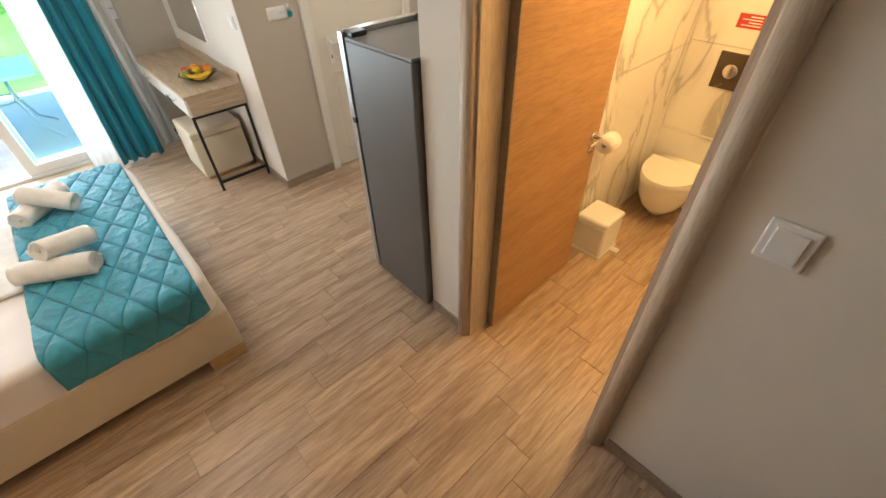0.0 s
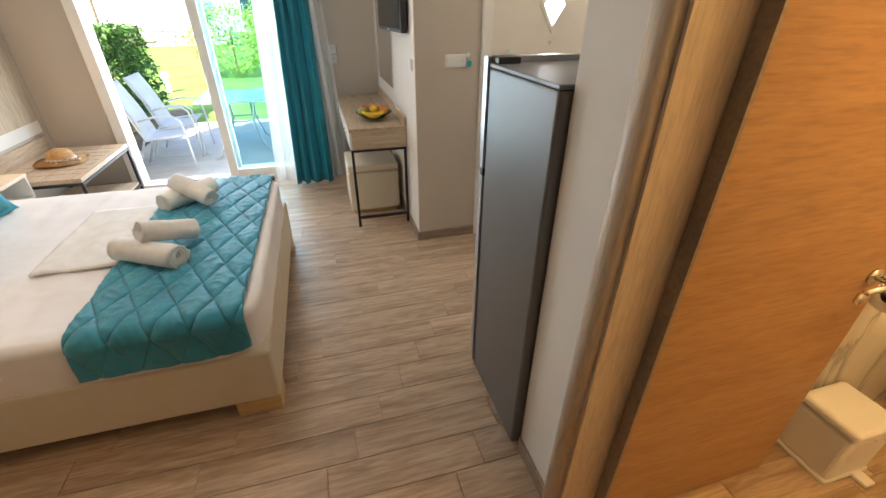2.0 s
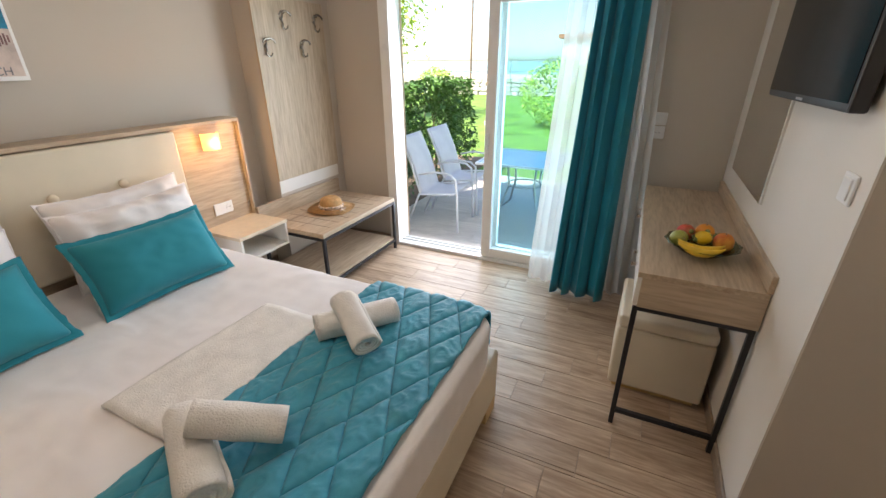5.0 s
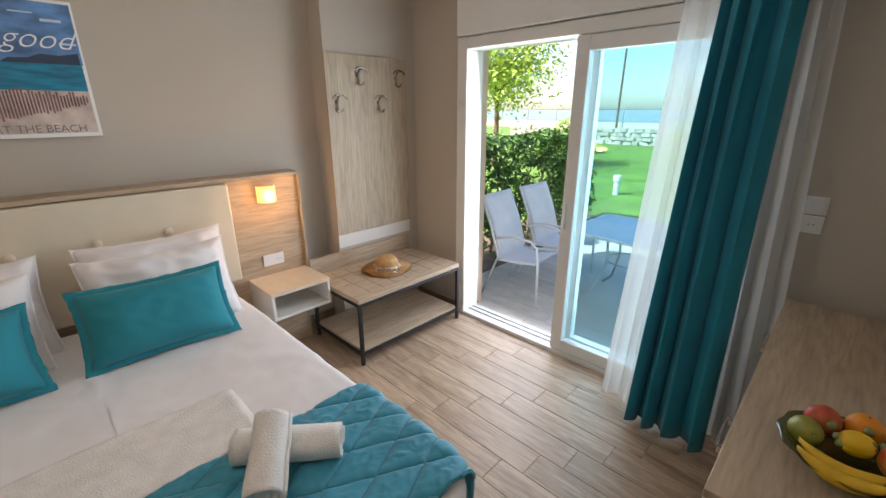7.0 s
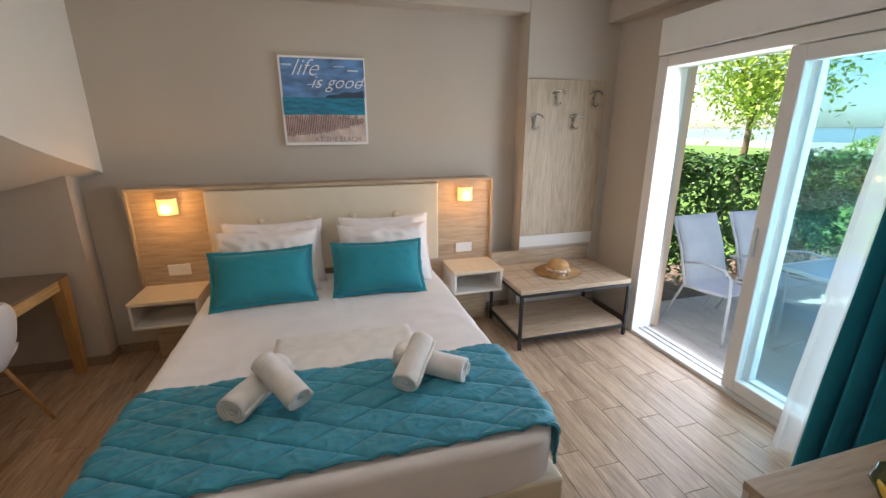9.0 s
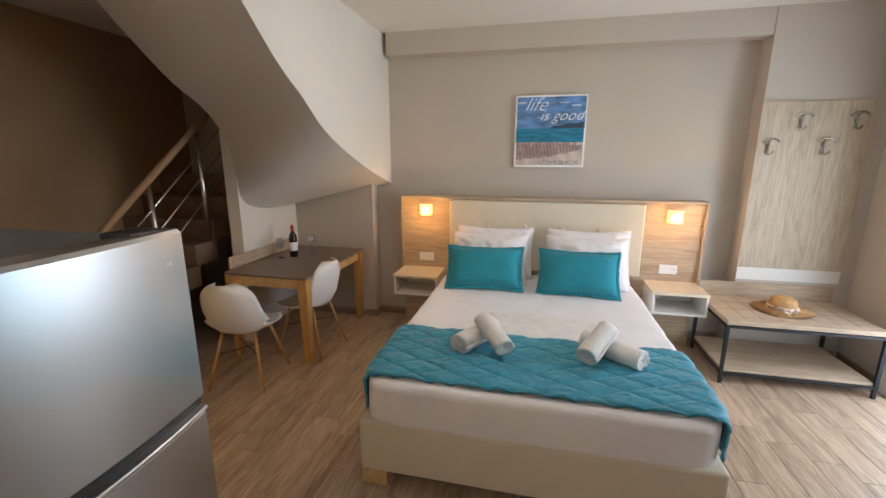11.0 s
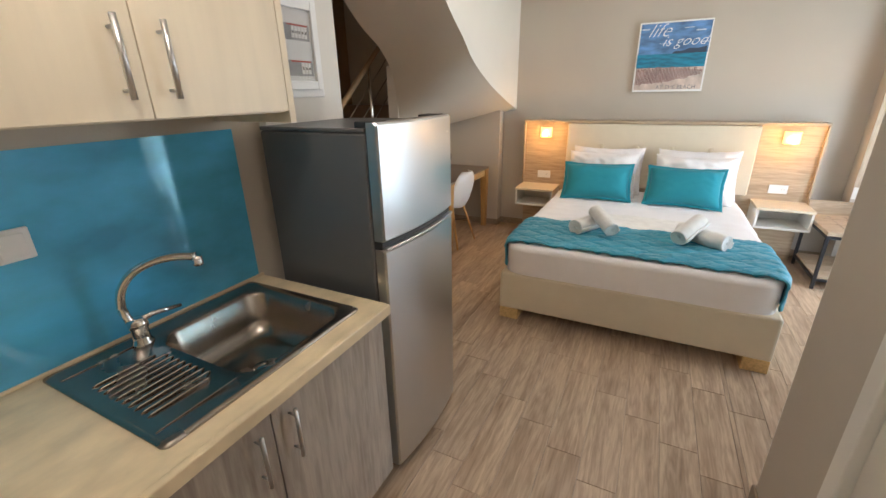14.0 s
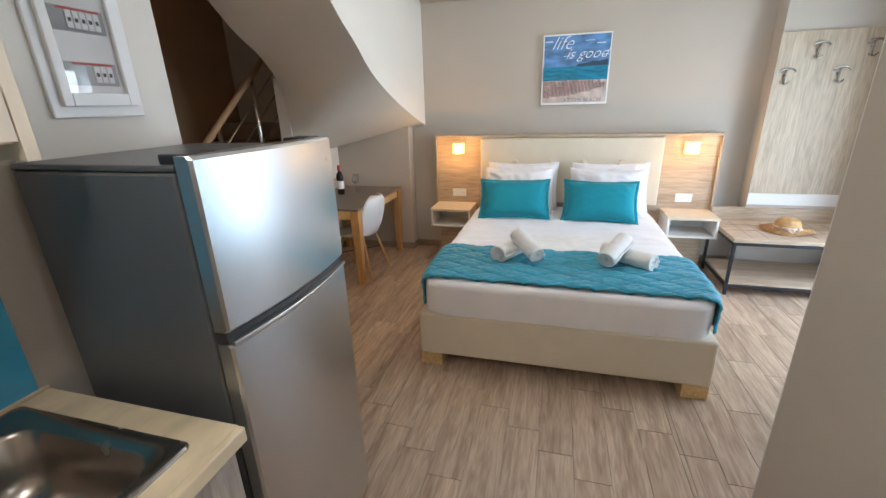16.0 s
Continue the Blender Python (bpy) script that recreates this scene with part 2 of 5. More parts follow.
CERAMIC = mat("white_ceramic", (0.82, 0.80, 0.76), 0.08, vary=0.01, bump=0)
MARBLE = marble("veined_marble_tile")
GLASS = glass("window_glass", (0.80, 0.93, 0.96))
GREEN_GLASS = glass("smoked_green_glass", (0.45, 0.50, 0.36), 0.02)
CLEAR = glass("clear_glass", (0.90, 0.90, 0.90), 0.0, 0.13)
MIRROR = mat("mirror_silver", (0.85, 0.86, 0.85), 0.03, metal=1, vary=0.0, bump=0)
FLUSH = mat("smoked_chrome", (0.16, 0.13, 0.10), 0.25, metal=0.7, vary=0.05, bump=0)
SHADE = mat("lit_amber_shade", (0.9, 0.7, 0.4), 0.5, vary=0.05, glow=((1.0, 0.46, 0.09), 0.75))
LAMP_GLASS = mat("lit_opal_glass", (0.9, 0.85, 0.75), 0.4, glow=((1.0, 0.8, 0.5), 1.0))


# ---- mesh helpers ----
def part(name, bm, material, parent=None, label="", smooth=False):
    me = bpy.data.meshes.new(name)
    bmesh.ops.recalc_face_normals(bm, faces=bm.faces)
    bm.to_mesh(me)
    bm.free()
    if smooth:
        me.polygons.foreach_set("use_smooth", [True] * len(me.polygons))
    if material:
        me.materials.append(material)
    ob = new(name, me)
    ob.parent = parent
    if label:
        ob["label"] = label
    return ob


def thing(name, at, label, category, rz=0.0, group=""):
    ob = new(name)
    ob.empty_display_size = 0.05
    ob.matrix_world = pose(*at, 0, 0, rz)
    return tagged(ob, label, category, group)


def structure(name, bm, material, label=""):
    return tagged(part(name, bm, material), label, "", "", "structure")


def cuboid(bm, x0, x1, y0, y1, z0, z1, bevel=0.0, seg=2):
    """Adds a box, with rounded edges if asked, to bm."""
    v = bmesh.ops.create_cube(bm, size=1)["verts"]
    for p in v:
        p.co = ((p.co.x + 0.5) * (x1 - x0) + x0, (p.co.y + 0.5) * (y1 - y0) + y0, (p.co.z + 0.5) * (z1 - z0) + z0)
    if bevel:
        e = list({e for p in v for e in p.link_edges})
        bmesh.ops.bevel(bm, geom=e, offset=bevel, segments=seg, profile=0.5, affect="EDGES")
    return bm


def box(x0, x1, y0, y1, z0, z1, bevel=0.0, seg=2):
    return cuboid(bmesh.new(), x0, x1, y0, y1, z0, z1, bevel, seg)


def boxes(*rows, bevel=0.0):
    bm = bmesh.new()
    for r in rows:
        cuboid(bm, *r, bevel)
    return bm


def lathe(profile, seg=24, squash=1.0):
    """Turns (radius, height) pairs about z."""
    bm = bmesh.new()
    rings = []
    for r, z in profile:
        rings.append([bm.verts.new((max(r, 1e-4) * math.cos(2 * math.pi * i / seg), max(r, 1e-4) * squash * math.sin(2 * math.pi * i / seg), z)) for i in range(seg)])
    for a, b in zip(rings, rings[1:]):
        for i in range(seg):
            bm.faces.new((a[i], a[(i + 1) % seg], b[(i + 1) % seg], b[i]))
    bm.faces.new(rings[0]), bm.faces.new(rings[-1])
    return bm


def tube(points, r, seg=8, bm=None, r_end=None):
    """A round bar along points, tapering to r_end."""
    bm = bm or bmesh.new()
    pts = [Vector(p) for p in points]
    rings = []
    up = Vector((0.13, 0.21, 0.97)).normalized()
    for i, p in enumerate(pts):
        d = (pts[min(i + 1, len(pts) - 1)] - pts[max(i - 1, 0)]).normalized()
        if abs(d.dot(up)) > 0.96:
            up = Vector((0.97, 0.2, 0.1)).normalized()
        u = d.cross(up).normalized()
        w = d.cross(u)
        rr = r if r_end is None else r + (r_end - r) * i / max(1, len(pts) - 1)
        rings.append([bm.verts.new(p + rr * (math.cos(2 * math.pi * k / seg) * u + math.sin(2 * math.pi * k / seg) * w)) for k in range(seg)])
    for a, b in zip(rings, rings[1:]):
        for k in range(seg):
            bm.faces.new((a[k], a[(k + 1) % seg], b[(k + 1) % seg], b[k]))
    bm.faces.new(rings[0]), bm.faces.new(rings[-1])
    return bm


def grid(nu, nv, f, closed=False):
    """A sheet of nu by nv cells from f(u, v)."""
    bm = bmesh.new()
    rows = [[bm.verts.new(f(i / nu, j / nv)) for j in range(nv + 1)] for i in range(nu + (0 if closed else 1))]
    n = len(rows)
    for i in range(nu):
        for j in range(nv):
            bm.faces.new((rows[i][j], rows[(i + 1) % n][j], rows[(i + 1) % n][j + 1], rows[i][j + 1]))
    return bm


def thicken(ob, t, offset=0.0):
    mod = ob.modifiers.new("thickness", "SOLIDIFY")
    mod.thickness, mod.offset = t, offset
    return ob


def arc(c, r, a0, a1, n, plane="xz"):
    out = []
    for i in range(n + 1):
        a = radians(a0 + (a1 - a0) * i / n)
        p, q = r * math.cos(a), r * math.sin(a)
        out.append((c[0] + p, c[1], c[2] + q) if plane == "xz" else (c[0], c[1] + p, c[2] + q) if plane == "yz" else (c[0] + p, c[1] + q, c[2]))
    return out


def words(name, text, size, m, material, parent, shear=0.0, thick=0.0015, thin=0.0):
    """Lettering as a mesh part, lying in the xy plane of m."""
    cu = bpy.data.curves.new(name, "FONT")
    cu.body, cu.size, cu.extrude, cu.shear, cu.align_x = text, size, thick, shear, "CENTER"
    cu.offset = -thin
    tmp = new("tmp", cu)
    bpy.context.view_layer.update()
    me = bpy.data.meshes.new_from_object(tmp.evaluated_get(bpy.context.evaluated_depsgraph_get()))
    bpy.data.objects.remove(tmp)
    me.materials.clear()
    me.materials.append(material)
    ob = new(name, me)
    ob.parent = parent
    ob.matrix_local = m
    return ob


# ---- the building ----
XW, XE, YN, YS, H = -1.54, 4.15, 6.22, -0.25, 2.8
YD = 4.30  # entrance wall
structure("ceiling", box(XW - 0.2, XE + 0.2, YS - 0.2, YN + 0.25, H, H + 0.2), CEIL)
structure("wall_west", boxes((XW - 0.2, XW, YS - 0.2, YN + 0.25, 0, H)), WALL, "greige painted wall behind the bed")
structure("wall_west_column", boxes((XW, -1.36, 5.37, YN, 0, H)), WALL, "painted column with the coat rack")
structure("wall_west_beam", boxes((XW, -1.37, 2.225, 5.37, 2.6, H)), WALL)
structure("wall_north_beam", boxes((-1.36, 1.86, 6.09, YN, 2.56, H)), WALL)
structure("wall_south", boxes((XW, XE, YS - 0.2, YS, 0, H)), BROWN_WALL, "brown painted stairwell wall")
structure("wall_east", boxes((XE, XE + 0.2, YS - 0.2, YN + 0.25, 0, H)), WALL)
# the terrace doorway runs from x -0.80 to 1.15 and is 2.22 high
structure("wall_north", boxes((-1.36, -0.80, YN, YN + 0.25, 0, H), (1.15, XE, YN, YN + 0.25, 0, H), (-0.80, 1.15, YN, YN + 0.25, 2.22, H)), WALL, "greige wall round the terrace door")
structure("wall_television", boxes((1.846, 2.0, YD + 0.14, YN, 0, H), (1.840, 1.846, YD + 0.001, YN, 0, H)), WHITE_WALL, "pale painted wall over the desk")
# entrance wall, with the door from x 2.36 to 3.28
structure("wall_entrance", boxes((1.846, 2.31, YD, YD + 0.14, 0, H), (3.35, XE, YD, YD + 0.14, 0, H), (2.31, 3.35, YD, YD + 0.14, 2.14, H)), WALL, "greige wall round the entrance door")
# bathroom walls; doorway from y 1.19 to 2.04
structure("wall_bathroom_west", boxes((1.85, 1.97, YS, 1.19, 0, H), (1.85, 1.97, 1.19, 2.04, 2.08, H), (1.84, 2.31, 2.095, 2.335, 0, H), (1.85, 2.31, 2.04, 2.095, 0, H)), WHITE_WALL, "white plastered wall round the bathroom door")
structure("wall_kitchen", boxes((2.31, XE, 2.09, 2.295, 0, H)), WALL, "greige wall behind the kitchen counter")
structure("wall_bathroom_south", boxes((1.97, XE, 0.3, 0.4, 0, H)), WHITE_WALL)
structure("wall_bathroom_east", boxes((4.03, XE, 0.4, 2.09, 0, H)), WHITE_WALL)
structure("wall_under_stair", boxes((XW, -0.54, 1.03, 1.15, 0, 1.9)), WHITE_WALL, "white wall under the stair")
structure("wall_pier", boxes((XW, -1.39, 1.15, 2.03, 0, 1.62)), WALL)
structure("floor", box(XW - 0.2, XE + 0.2, YS - 0.2, YN + 0.13, -0.2, -0.006), GROUT, "grout bed under wood-look tiles")


def catmull(p, n):
    out = []
    for i in range(len(p) - 1):
        a, b, c, d = (Vector(p[max(0, min(len(p) - 1, k))]) for k in (i - 1, i, i + 1, i + 2))
        for s in range(n):
            t = s / n
            out.append(0.5 * ((2 * b) + (-a + c) * t + (2 * a - 5 * b + 4 * c - d) * t * t + (-a + 3 * b - 3 * c + d) * t ** 3))
    return out + [Vector(p[-1])]


north = catmull([(XW, 1.415), (-1.05, 1.55), (-0.59, 1.70), (-0.19, 1.875), (0.05, 2.05), (0.28, 2.20), (0.50, 2.39), (0.93, H)], 5)
south = catmull([(XW, 1.20), (-0.95, 1.20), (-0.60, 1.30), (-0.535, 1.55), (-0.46, 1.83), (-0.25, 2.05), (0.08, 2.25), (0.72, H)], 5)
bm = bmesh.new()
vn, vs = [bm.verts.new((x, 2.185, z)) for x, z in north], [bm.verts.new((x, 1.15, z)) for x, z in south]
mid = [[bm.verts.new(a.co.lerp(b.co, k / 6)) for a, b in zip(vn, vs)] for k in range(7)]
for r, q in zip(mid, mid[1:]):
    for i in range(len(r) - 1):
        bm.faces.new((r[i], r[i + 1], q[i + 1], q[i]))
for v in vn + vs:
    bm.verts.remove(v)
part_soffit = bm
bm = bmesh.new()
for line, y in ((north, 2.185), (south, 1.15)):
    row = [bm.verts.new((x, y, z)) for x, z in line]
    top = [bm.verts.new((v.co.x, v.co.y, H)) for v in row[:-1]]
    for i in range(len(row) - 2):
        bm.faces.new((row[i], row[i + 1], top[i + 1], top[i]))
    bm.faces.new((row[-2], row[-1], top[-1]))
structure("stair_side", bm, WHITE_WALL, "pale plastered flank of the winding stair")
tagged(part("stair_soffit", part_soffit, WHITE_WALL, None, "", True), "smooth pale plastered underside of the winding stair", "", "", "structure")


def skirting(name, x0, x1, y0, y1):
    structure(name, box(x0, x1, y0, y1, 0, 0.075, 0.003, 1), SKIRT)


for r in ((XW, XW + 0.012, 2.03, 5.37), (-1.36, -1.348, 5.37, 6.2), (-1.348, -0.83, 6.208, YN), (1.2, 1.828, 6.208, YN), (1.828, 1.84, YD, 6.208), (1.828, 2.31, YD - 0.012, YD), (3.35, XE, YD - 0.012, YD),
          (1.828, 1.84, 2.098, 2.333), (1.838, 1.85, YS, 1.11), (-1.39, -1.378, 1.162, 2.03), (XW + 0.012, -1.378, 2.03, 2.042), (-1.378, -0.54, 1.15, 1.162)):
    skirting("baseboard", *r)


# ---- terrace door ----
def window_leaf(parent, x0, x1, y, z0, z1, w=0.075, glazed=True):
    fr = part("window_frame", boxes((x0, x0 + w, y, y + 0.06, z0, z1), (x1 - w, x1, y, y + 0.06, z0, z1), (x0 + w, x1 - w, y, y + 0.06, z0, z0 + w), (x0 + w, x1 - w, y, y + 0.06, z1 - w, z1), bevel=0.005), PVC, parent)
    p = part("pane", box(x0 + w - 0.004, x1 - w + 0.004, y + 0.025, y + 0.035, z0 + w - 0.004, z1 - w + 0.004), GLASS, parent, "clear glass pane")
    p.visible_shadow = False
    return fr


door = new("door_1")
tagged(door, "white plastic sliding terrace door standing half open", "door", "", "structure")
part("frame", boxes((-0.82, -0.725, 6.17, 6.36, 0, 2.22), (1.06, 1.15, 6.17, 6.36, 0, 2.22), (-0.725, 1.06, 6.17, 6.36, 2.14, 2.22), (-0.725, 1.06, 6.17, 6.36, -0.004, 0.03), bevel=0.006), PVC, door)
part("track", boxes((-0.725, 1.06, 6.245, 6.25, 0.03, 0.042), (-0.725, 1.06, 6.30, 6.305, 0.03, 0.042)), STEEL, door)
window_leaf(door, 0.13, 1.055, 6.185, 0.035, 2.135, 0.085)
window_leaf(door, 0.17, 1.055, 6.27, 0.045, 2.135, 0.075)
part("handle", boxes((0.145, 0.165, 6.165, 6.185, 0.95, 1.13), bevel=0.004), PVC, door)
for z in (0.62, 1.62):
    part("latch", box(-0.727, -0.719, 6.23, 6.26, z, z + 0.05, 0.002), STEEL, door)
structure("shutter_box", box(-0.80, 1.15, 6.14, YN + 0.02, 2.225, 2.47, 0.006), PVC, "white roller shutter box over the terrace door")


# ---- bed ----
def cushion(w, h, d, seed, crumple=0.01, nu=40, nv=28):
    """A filled pillow lying in xz, belly along y, with soft folds."""
    bm = bmesh.new()
    rows = {}
    for side in (-1, 1):
        for i in range(nu + 1):
            for j in range(nv + 1):
                u, v = 2 * i / nu - 1, 2 * j / nv - 1
                edge = (1 - u ** 4) * (1 - v ** 4)
                pinch = 1 - 0.10 * (1 - u * u) * abs(v) ** 3
                x, z = u * w / 2 * (1 - 0.06 * (1 - v * v) * abs(u) ** 3), v * h / 2 * pinch
                fold = 0.7 * crumple * noise.noise((u * 2.5 + seed, v * 2.5, side)) + crumple * (0.5 - abs(noise.noise((u * 3.1 + v * 1.6 + seed, v * 2.2 - u, side * 3))) * 1.6)
                y = side * (d / 2 * max(edge, 0) ** 0.62 + fold * min(1, edge * 3))
                border = i in (0, nu) or j in (0, nv)
                if border:
                    y = 0.0
                    if side == 1:
                        rows[1, i, j] = rows[-1, i, j]
                        continue
                rows[side, i, j] = bm.verts.new((x, y, z))
    for side in (-1, 1):
        for i in range(nu):
            for j in range(nv):
                bm.faces.new([rows[side, a, b] for a, b in ((i, j), (i + 1, j), (i + 1, j + 1), (i, j + 1))])
    return bm


def flange(w, h, f, seed):
    """The flat stitched border round a cushion."""
    def at(u, v):
        a = u * 4
        k, t = int(a) % 4, a - int(a)
        s = 2 * t - 1
        e = ((s, -1), (1, s), (-s, 1), (-1, -s))[k]
        gx = w / 2 * (1 - 0.06 * (1 - e[1] ** 2) * (abs(e[0]) == 1)) - 0.006 + f * v
        gz = h / 2 * (1 - 0.10 * (1 - e[0] ** 2) * (abs(e[1]) == 1)) - 0.006 + f * v
        wob = 0.006 * noise.noise((e[0] * 7 + seed, e[1] * 7, v)) * v
        return (e[0] * gx + wob, 0.012 * noise.noise((e[0] * 5, e[1] * 5 + seed, 3.0)) * v, e[1] * gz + wob)
    return grid(80, 3, at, closed=True)


bed = thing("double_bed", (-0.26, 3.68, 0), "cream leatherette double bed made with white sheets", "bed")
base = part("bed_base", box(-1.09, 1.09, -0.85, 0.85, 0.085, 0.375, 0.018, 3), CREAM, bed)
for sx, sy in ((0.985, -0.775), (0.985, 0.775), (-0.985, -0.775), (-0.985, 0.775)):
    part("leg", box(sx - 0.10, sx + 0.10, sy - 0.07, sy + 0.07, 0, 0.088, 0.004), PINE, bed, "pale pine block foot")


def mattress_point(u, v):
    """A rounded slab: u runs round the outline, v from the lower edge over to the middle."""
    a = 2 * math.pi * u
    c, s = math.cos(a), math.sin(a)
    k = (abs(c) ** 14 + abs(s) ** 14) ** (-1 / 14)
    if v < 0.5:
        t = v / 0.5
        inset, z = 0.0, 0.375 + 0.17 * t
    else:
        t = (v - 0.5) / 0.5
        inset, z = 0, 0.59
        if t < 0.4:
            b = t / 0.4 * math.pi / 2
            inset, z = 0.045 * (1 - math.cos(b)), 0.545 + 0.045 * math.sin(b)
        else:
            inset = 0.045 + (t - 0.4) / 0.6 * 0.76
    sx, sy = max(0, 1.085 - inset), max(0, 0.845 - inset)
    x, y = c * k * sx, s * k * sy
    wr = 0.004 * noise.noise((x * 4, y * 4, z * 5)) + 0.004 * noise.noise((x * 14, y * 5, z * 9)) + 0.002 * noise.noise((x * 9, y * 28, z * 9))
    ridge = max(0.0, 1 - 9 * abs(noise.noise((x * 1.3 + 4, y * 1.7 - x * 0.6, 0.4)))) + 0.6 * max(0.0, 1 - 12 * abs(noise.noise((x * 2.1 - y, y * 2.6, 3.4))))
    return (x * (1 + wr), y * (1 + wr), z + wr * 1.2 + 0.004 * ridge if v > 0.7 else z + wr * 0.3)


bm = grid(300, 110, mattress_point, closed=True)
bm.verts.ensure_lookup_table()
inner = [v for v in bm.verts if len(v.link_faces) == 2 and v.co.z > 0.5]
sheet_edges = [e for e in bm.edges if e.is_boundary and e.verts[0].co.z > 0.5]
bmesh.ops.holes_fill(bm, edges=sheet_edges)
part("fitted_sheet", bm, SHEET, bed, "white fitted cotton sheet over the mattress", True)

# headboard, fixed to the wall
hb = thing("headboard", (-1.36, 3.72, 0), "oak headboard panel with a cream buttoned middle", "headboard")
part("back_panel", box(-0.17, -0.03, -1.36, 1.36, 0.30, 1.285, 0.003), OAK, hb)
part("top_rail", box(-0.175, 0.0, -1.375, 1.375, 1.285, 1.31, 0.003), OAK, hb)
for y in (-1.375, 1.36):
    part("end_panel", box(-0.175, 0.0, y, y + 0.015, 0.30, 1.285), OAK_Z, hb)
part("padded_panel", box(-0.032, 0.012, -0.88, 0.88, 0.62, 1.278, 0.014, 3), CREAM, hb, "cream padded panel")
for y in (-0.51, -0.16, 0.175, 0.51):
    part("button", lathe([(0.0, 0), (0.026, 0.002), (0.024, 0.014), (0.012, 0.02), (0.0, 0.021)], 14), CREAM, hb, "", True).matrix_local = pose(0.008, y, 1.04, 0, 90, 0)


def sconce(y):
    s = thing("wall_lamp", (-1.389, y, 1.18), "small lit amber glass wall lamp on the headboard", "lamp", 0, "bedside lamps")
    part("back_plate", box(0, 0.02, -0.04, 0.04, -0.05, 0.05, 0.003), WHITE, s)
    def at(u, v):
        a = radians(-90 + 180 * u)
        return (0.02 + 0.055 * math.cos(a), 0.062 * math.sin(a), -0.055 + 0.11 * v)
    thicken(part("shade", grid(16, 2, at), SHADE, s, "glowing amber shade", True), 0.004)


def socket_plate(name, m, twin=True, label="white double wall socket plate", parts=("socket",)):
    s = thing(name, (0, 0, 0), label, "socket")
    s.matrix_world = m
    w = 0.15 if twin else 0.085
    part("plate", box(-w / 2, w / 2, -0.009, 0, -0.042, 0.042, 0.004), PLASTIC, s)
    if "socket" in parts:
        cx = w / 4 if twin else 0
        part("socket_ring", lathe([(0.021, 0), (0.021, 0.003), (0.018, 0.003), (0.018, 0.0006), (0.0, 0.0006)], 20), PLASTIC, s).matrix_local = pose(cx, -0.0095, 0, 90, 0, 0)
        for dx in (-0.009, 0.009):
            part("pin_hole", lathe([(0.003, 0), (0.003, 0.0015)], 8), DARK_TRIM, s).matrix_local = pose(cx + dx, -0.0095, 0, 90, 0, 0)
    if "rocker" in parts:
        for cx in ([-w / 4, w / 4] if twin and "socket" not in parts else [-w / 4 if twin else 0]):
            part("rocker", box(cx - 0.028, cx + 0.028, -0.014, -0.008, -0.03, 0.03, 0.003), PLASTIC, s)
    return s


for y, sy in ((2.6, 2.6), (4.84, 4.84)):
    sconce(y)
    socket_plate("wall_socket", pose(-1.388, sy, 0.70, 0, 0, 90))


def nightstand(y):
    n = thing("bedside_shelf", (-1.39, y, 0), "white open bedside box fixed under the headboard", "nightstand", 0, "bedside shelves")
    part("top", box(0, 0.36, -0.215, 0.215, 0.565, 0.59, 0.003), CREAM_FRONT, n, "cream laminate top")
    part("bottom", box(0, 0.355, -0.21, 0.21, 0.395, 0.415, 0.002), WHITE, n)
    for yy in (-0.21, 0.192):
        part("side", box(0, 0.355, yy, yy + 0.018, 0.415, 0.565, 0.002), WHITE, n)
    part("back", box(0, 0.012, -0.192, 0.192, 0.415, 0.565), WHITE, n)
    part("support", box(0.0, 0.03, -0.2, 0.2, 0.0, 0.395, 0.002), OAK, n, "oak back board down to the floor")


nightstand(2.575)
nightstand(4.86)


def pillow(name, at, rx, rz, w, h, d, seed, material, label, fl=0.0):
    ob = thing(name, at, label, "pillow")
    ob.matrix_world = pose(*at) @ pose(0, 0, 0, 0, 0, 90 + rz) @ pose(0, 0, 0, -rx, 0, 0)
    part("filling", cushion(w, h, d, seed, 0.006 if material is TEAL_CUSHION else 0.026), material, ob, "", True)
    if fl:
        thicken(part("border", flange(w, h, fl, seed), material, ob, "", True), 0.004)


for y, s in ((3.27, 1.0), (4.10, 5.0)):
    pillow("pillow", (-1.20, y + 0.03, 0.82), 16, 1, 0.70, 0.48, 0.20, s, SHEET, "plump white cotton pillow leaning on the headboard", 0.012)
    pillow("pillow", (-1.05, y, 0.80), 24, -1, 0.68, 0.46, 0.22, s + 2, SHEET, "plump white cotton pillow leaning on the headboard", 0.012)
pillow("cushion", (-0.845, 3.255, 0.762), 33, 4, 0.62, 0.36, 0.21, 9.0, TEAL_CUSHION, "teal flanged cushion leaning on white pillows", 0.03)
pillow("cushion", (-0.845, 4.02, 0.762), 33, -3, 0.61, 0.36, 0.21, 12.0, TEAL_CUSHION, "teal flanged cushion leaning on white pillows", 0.03)


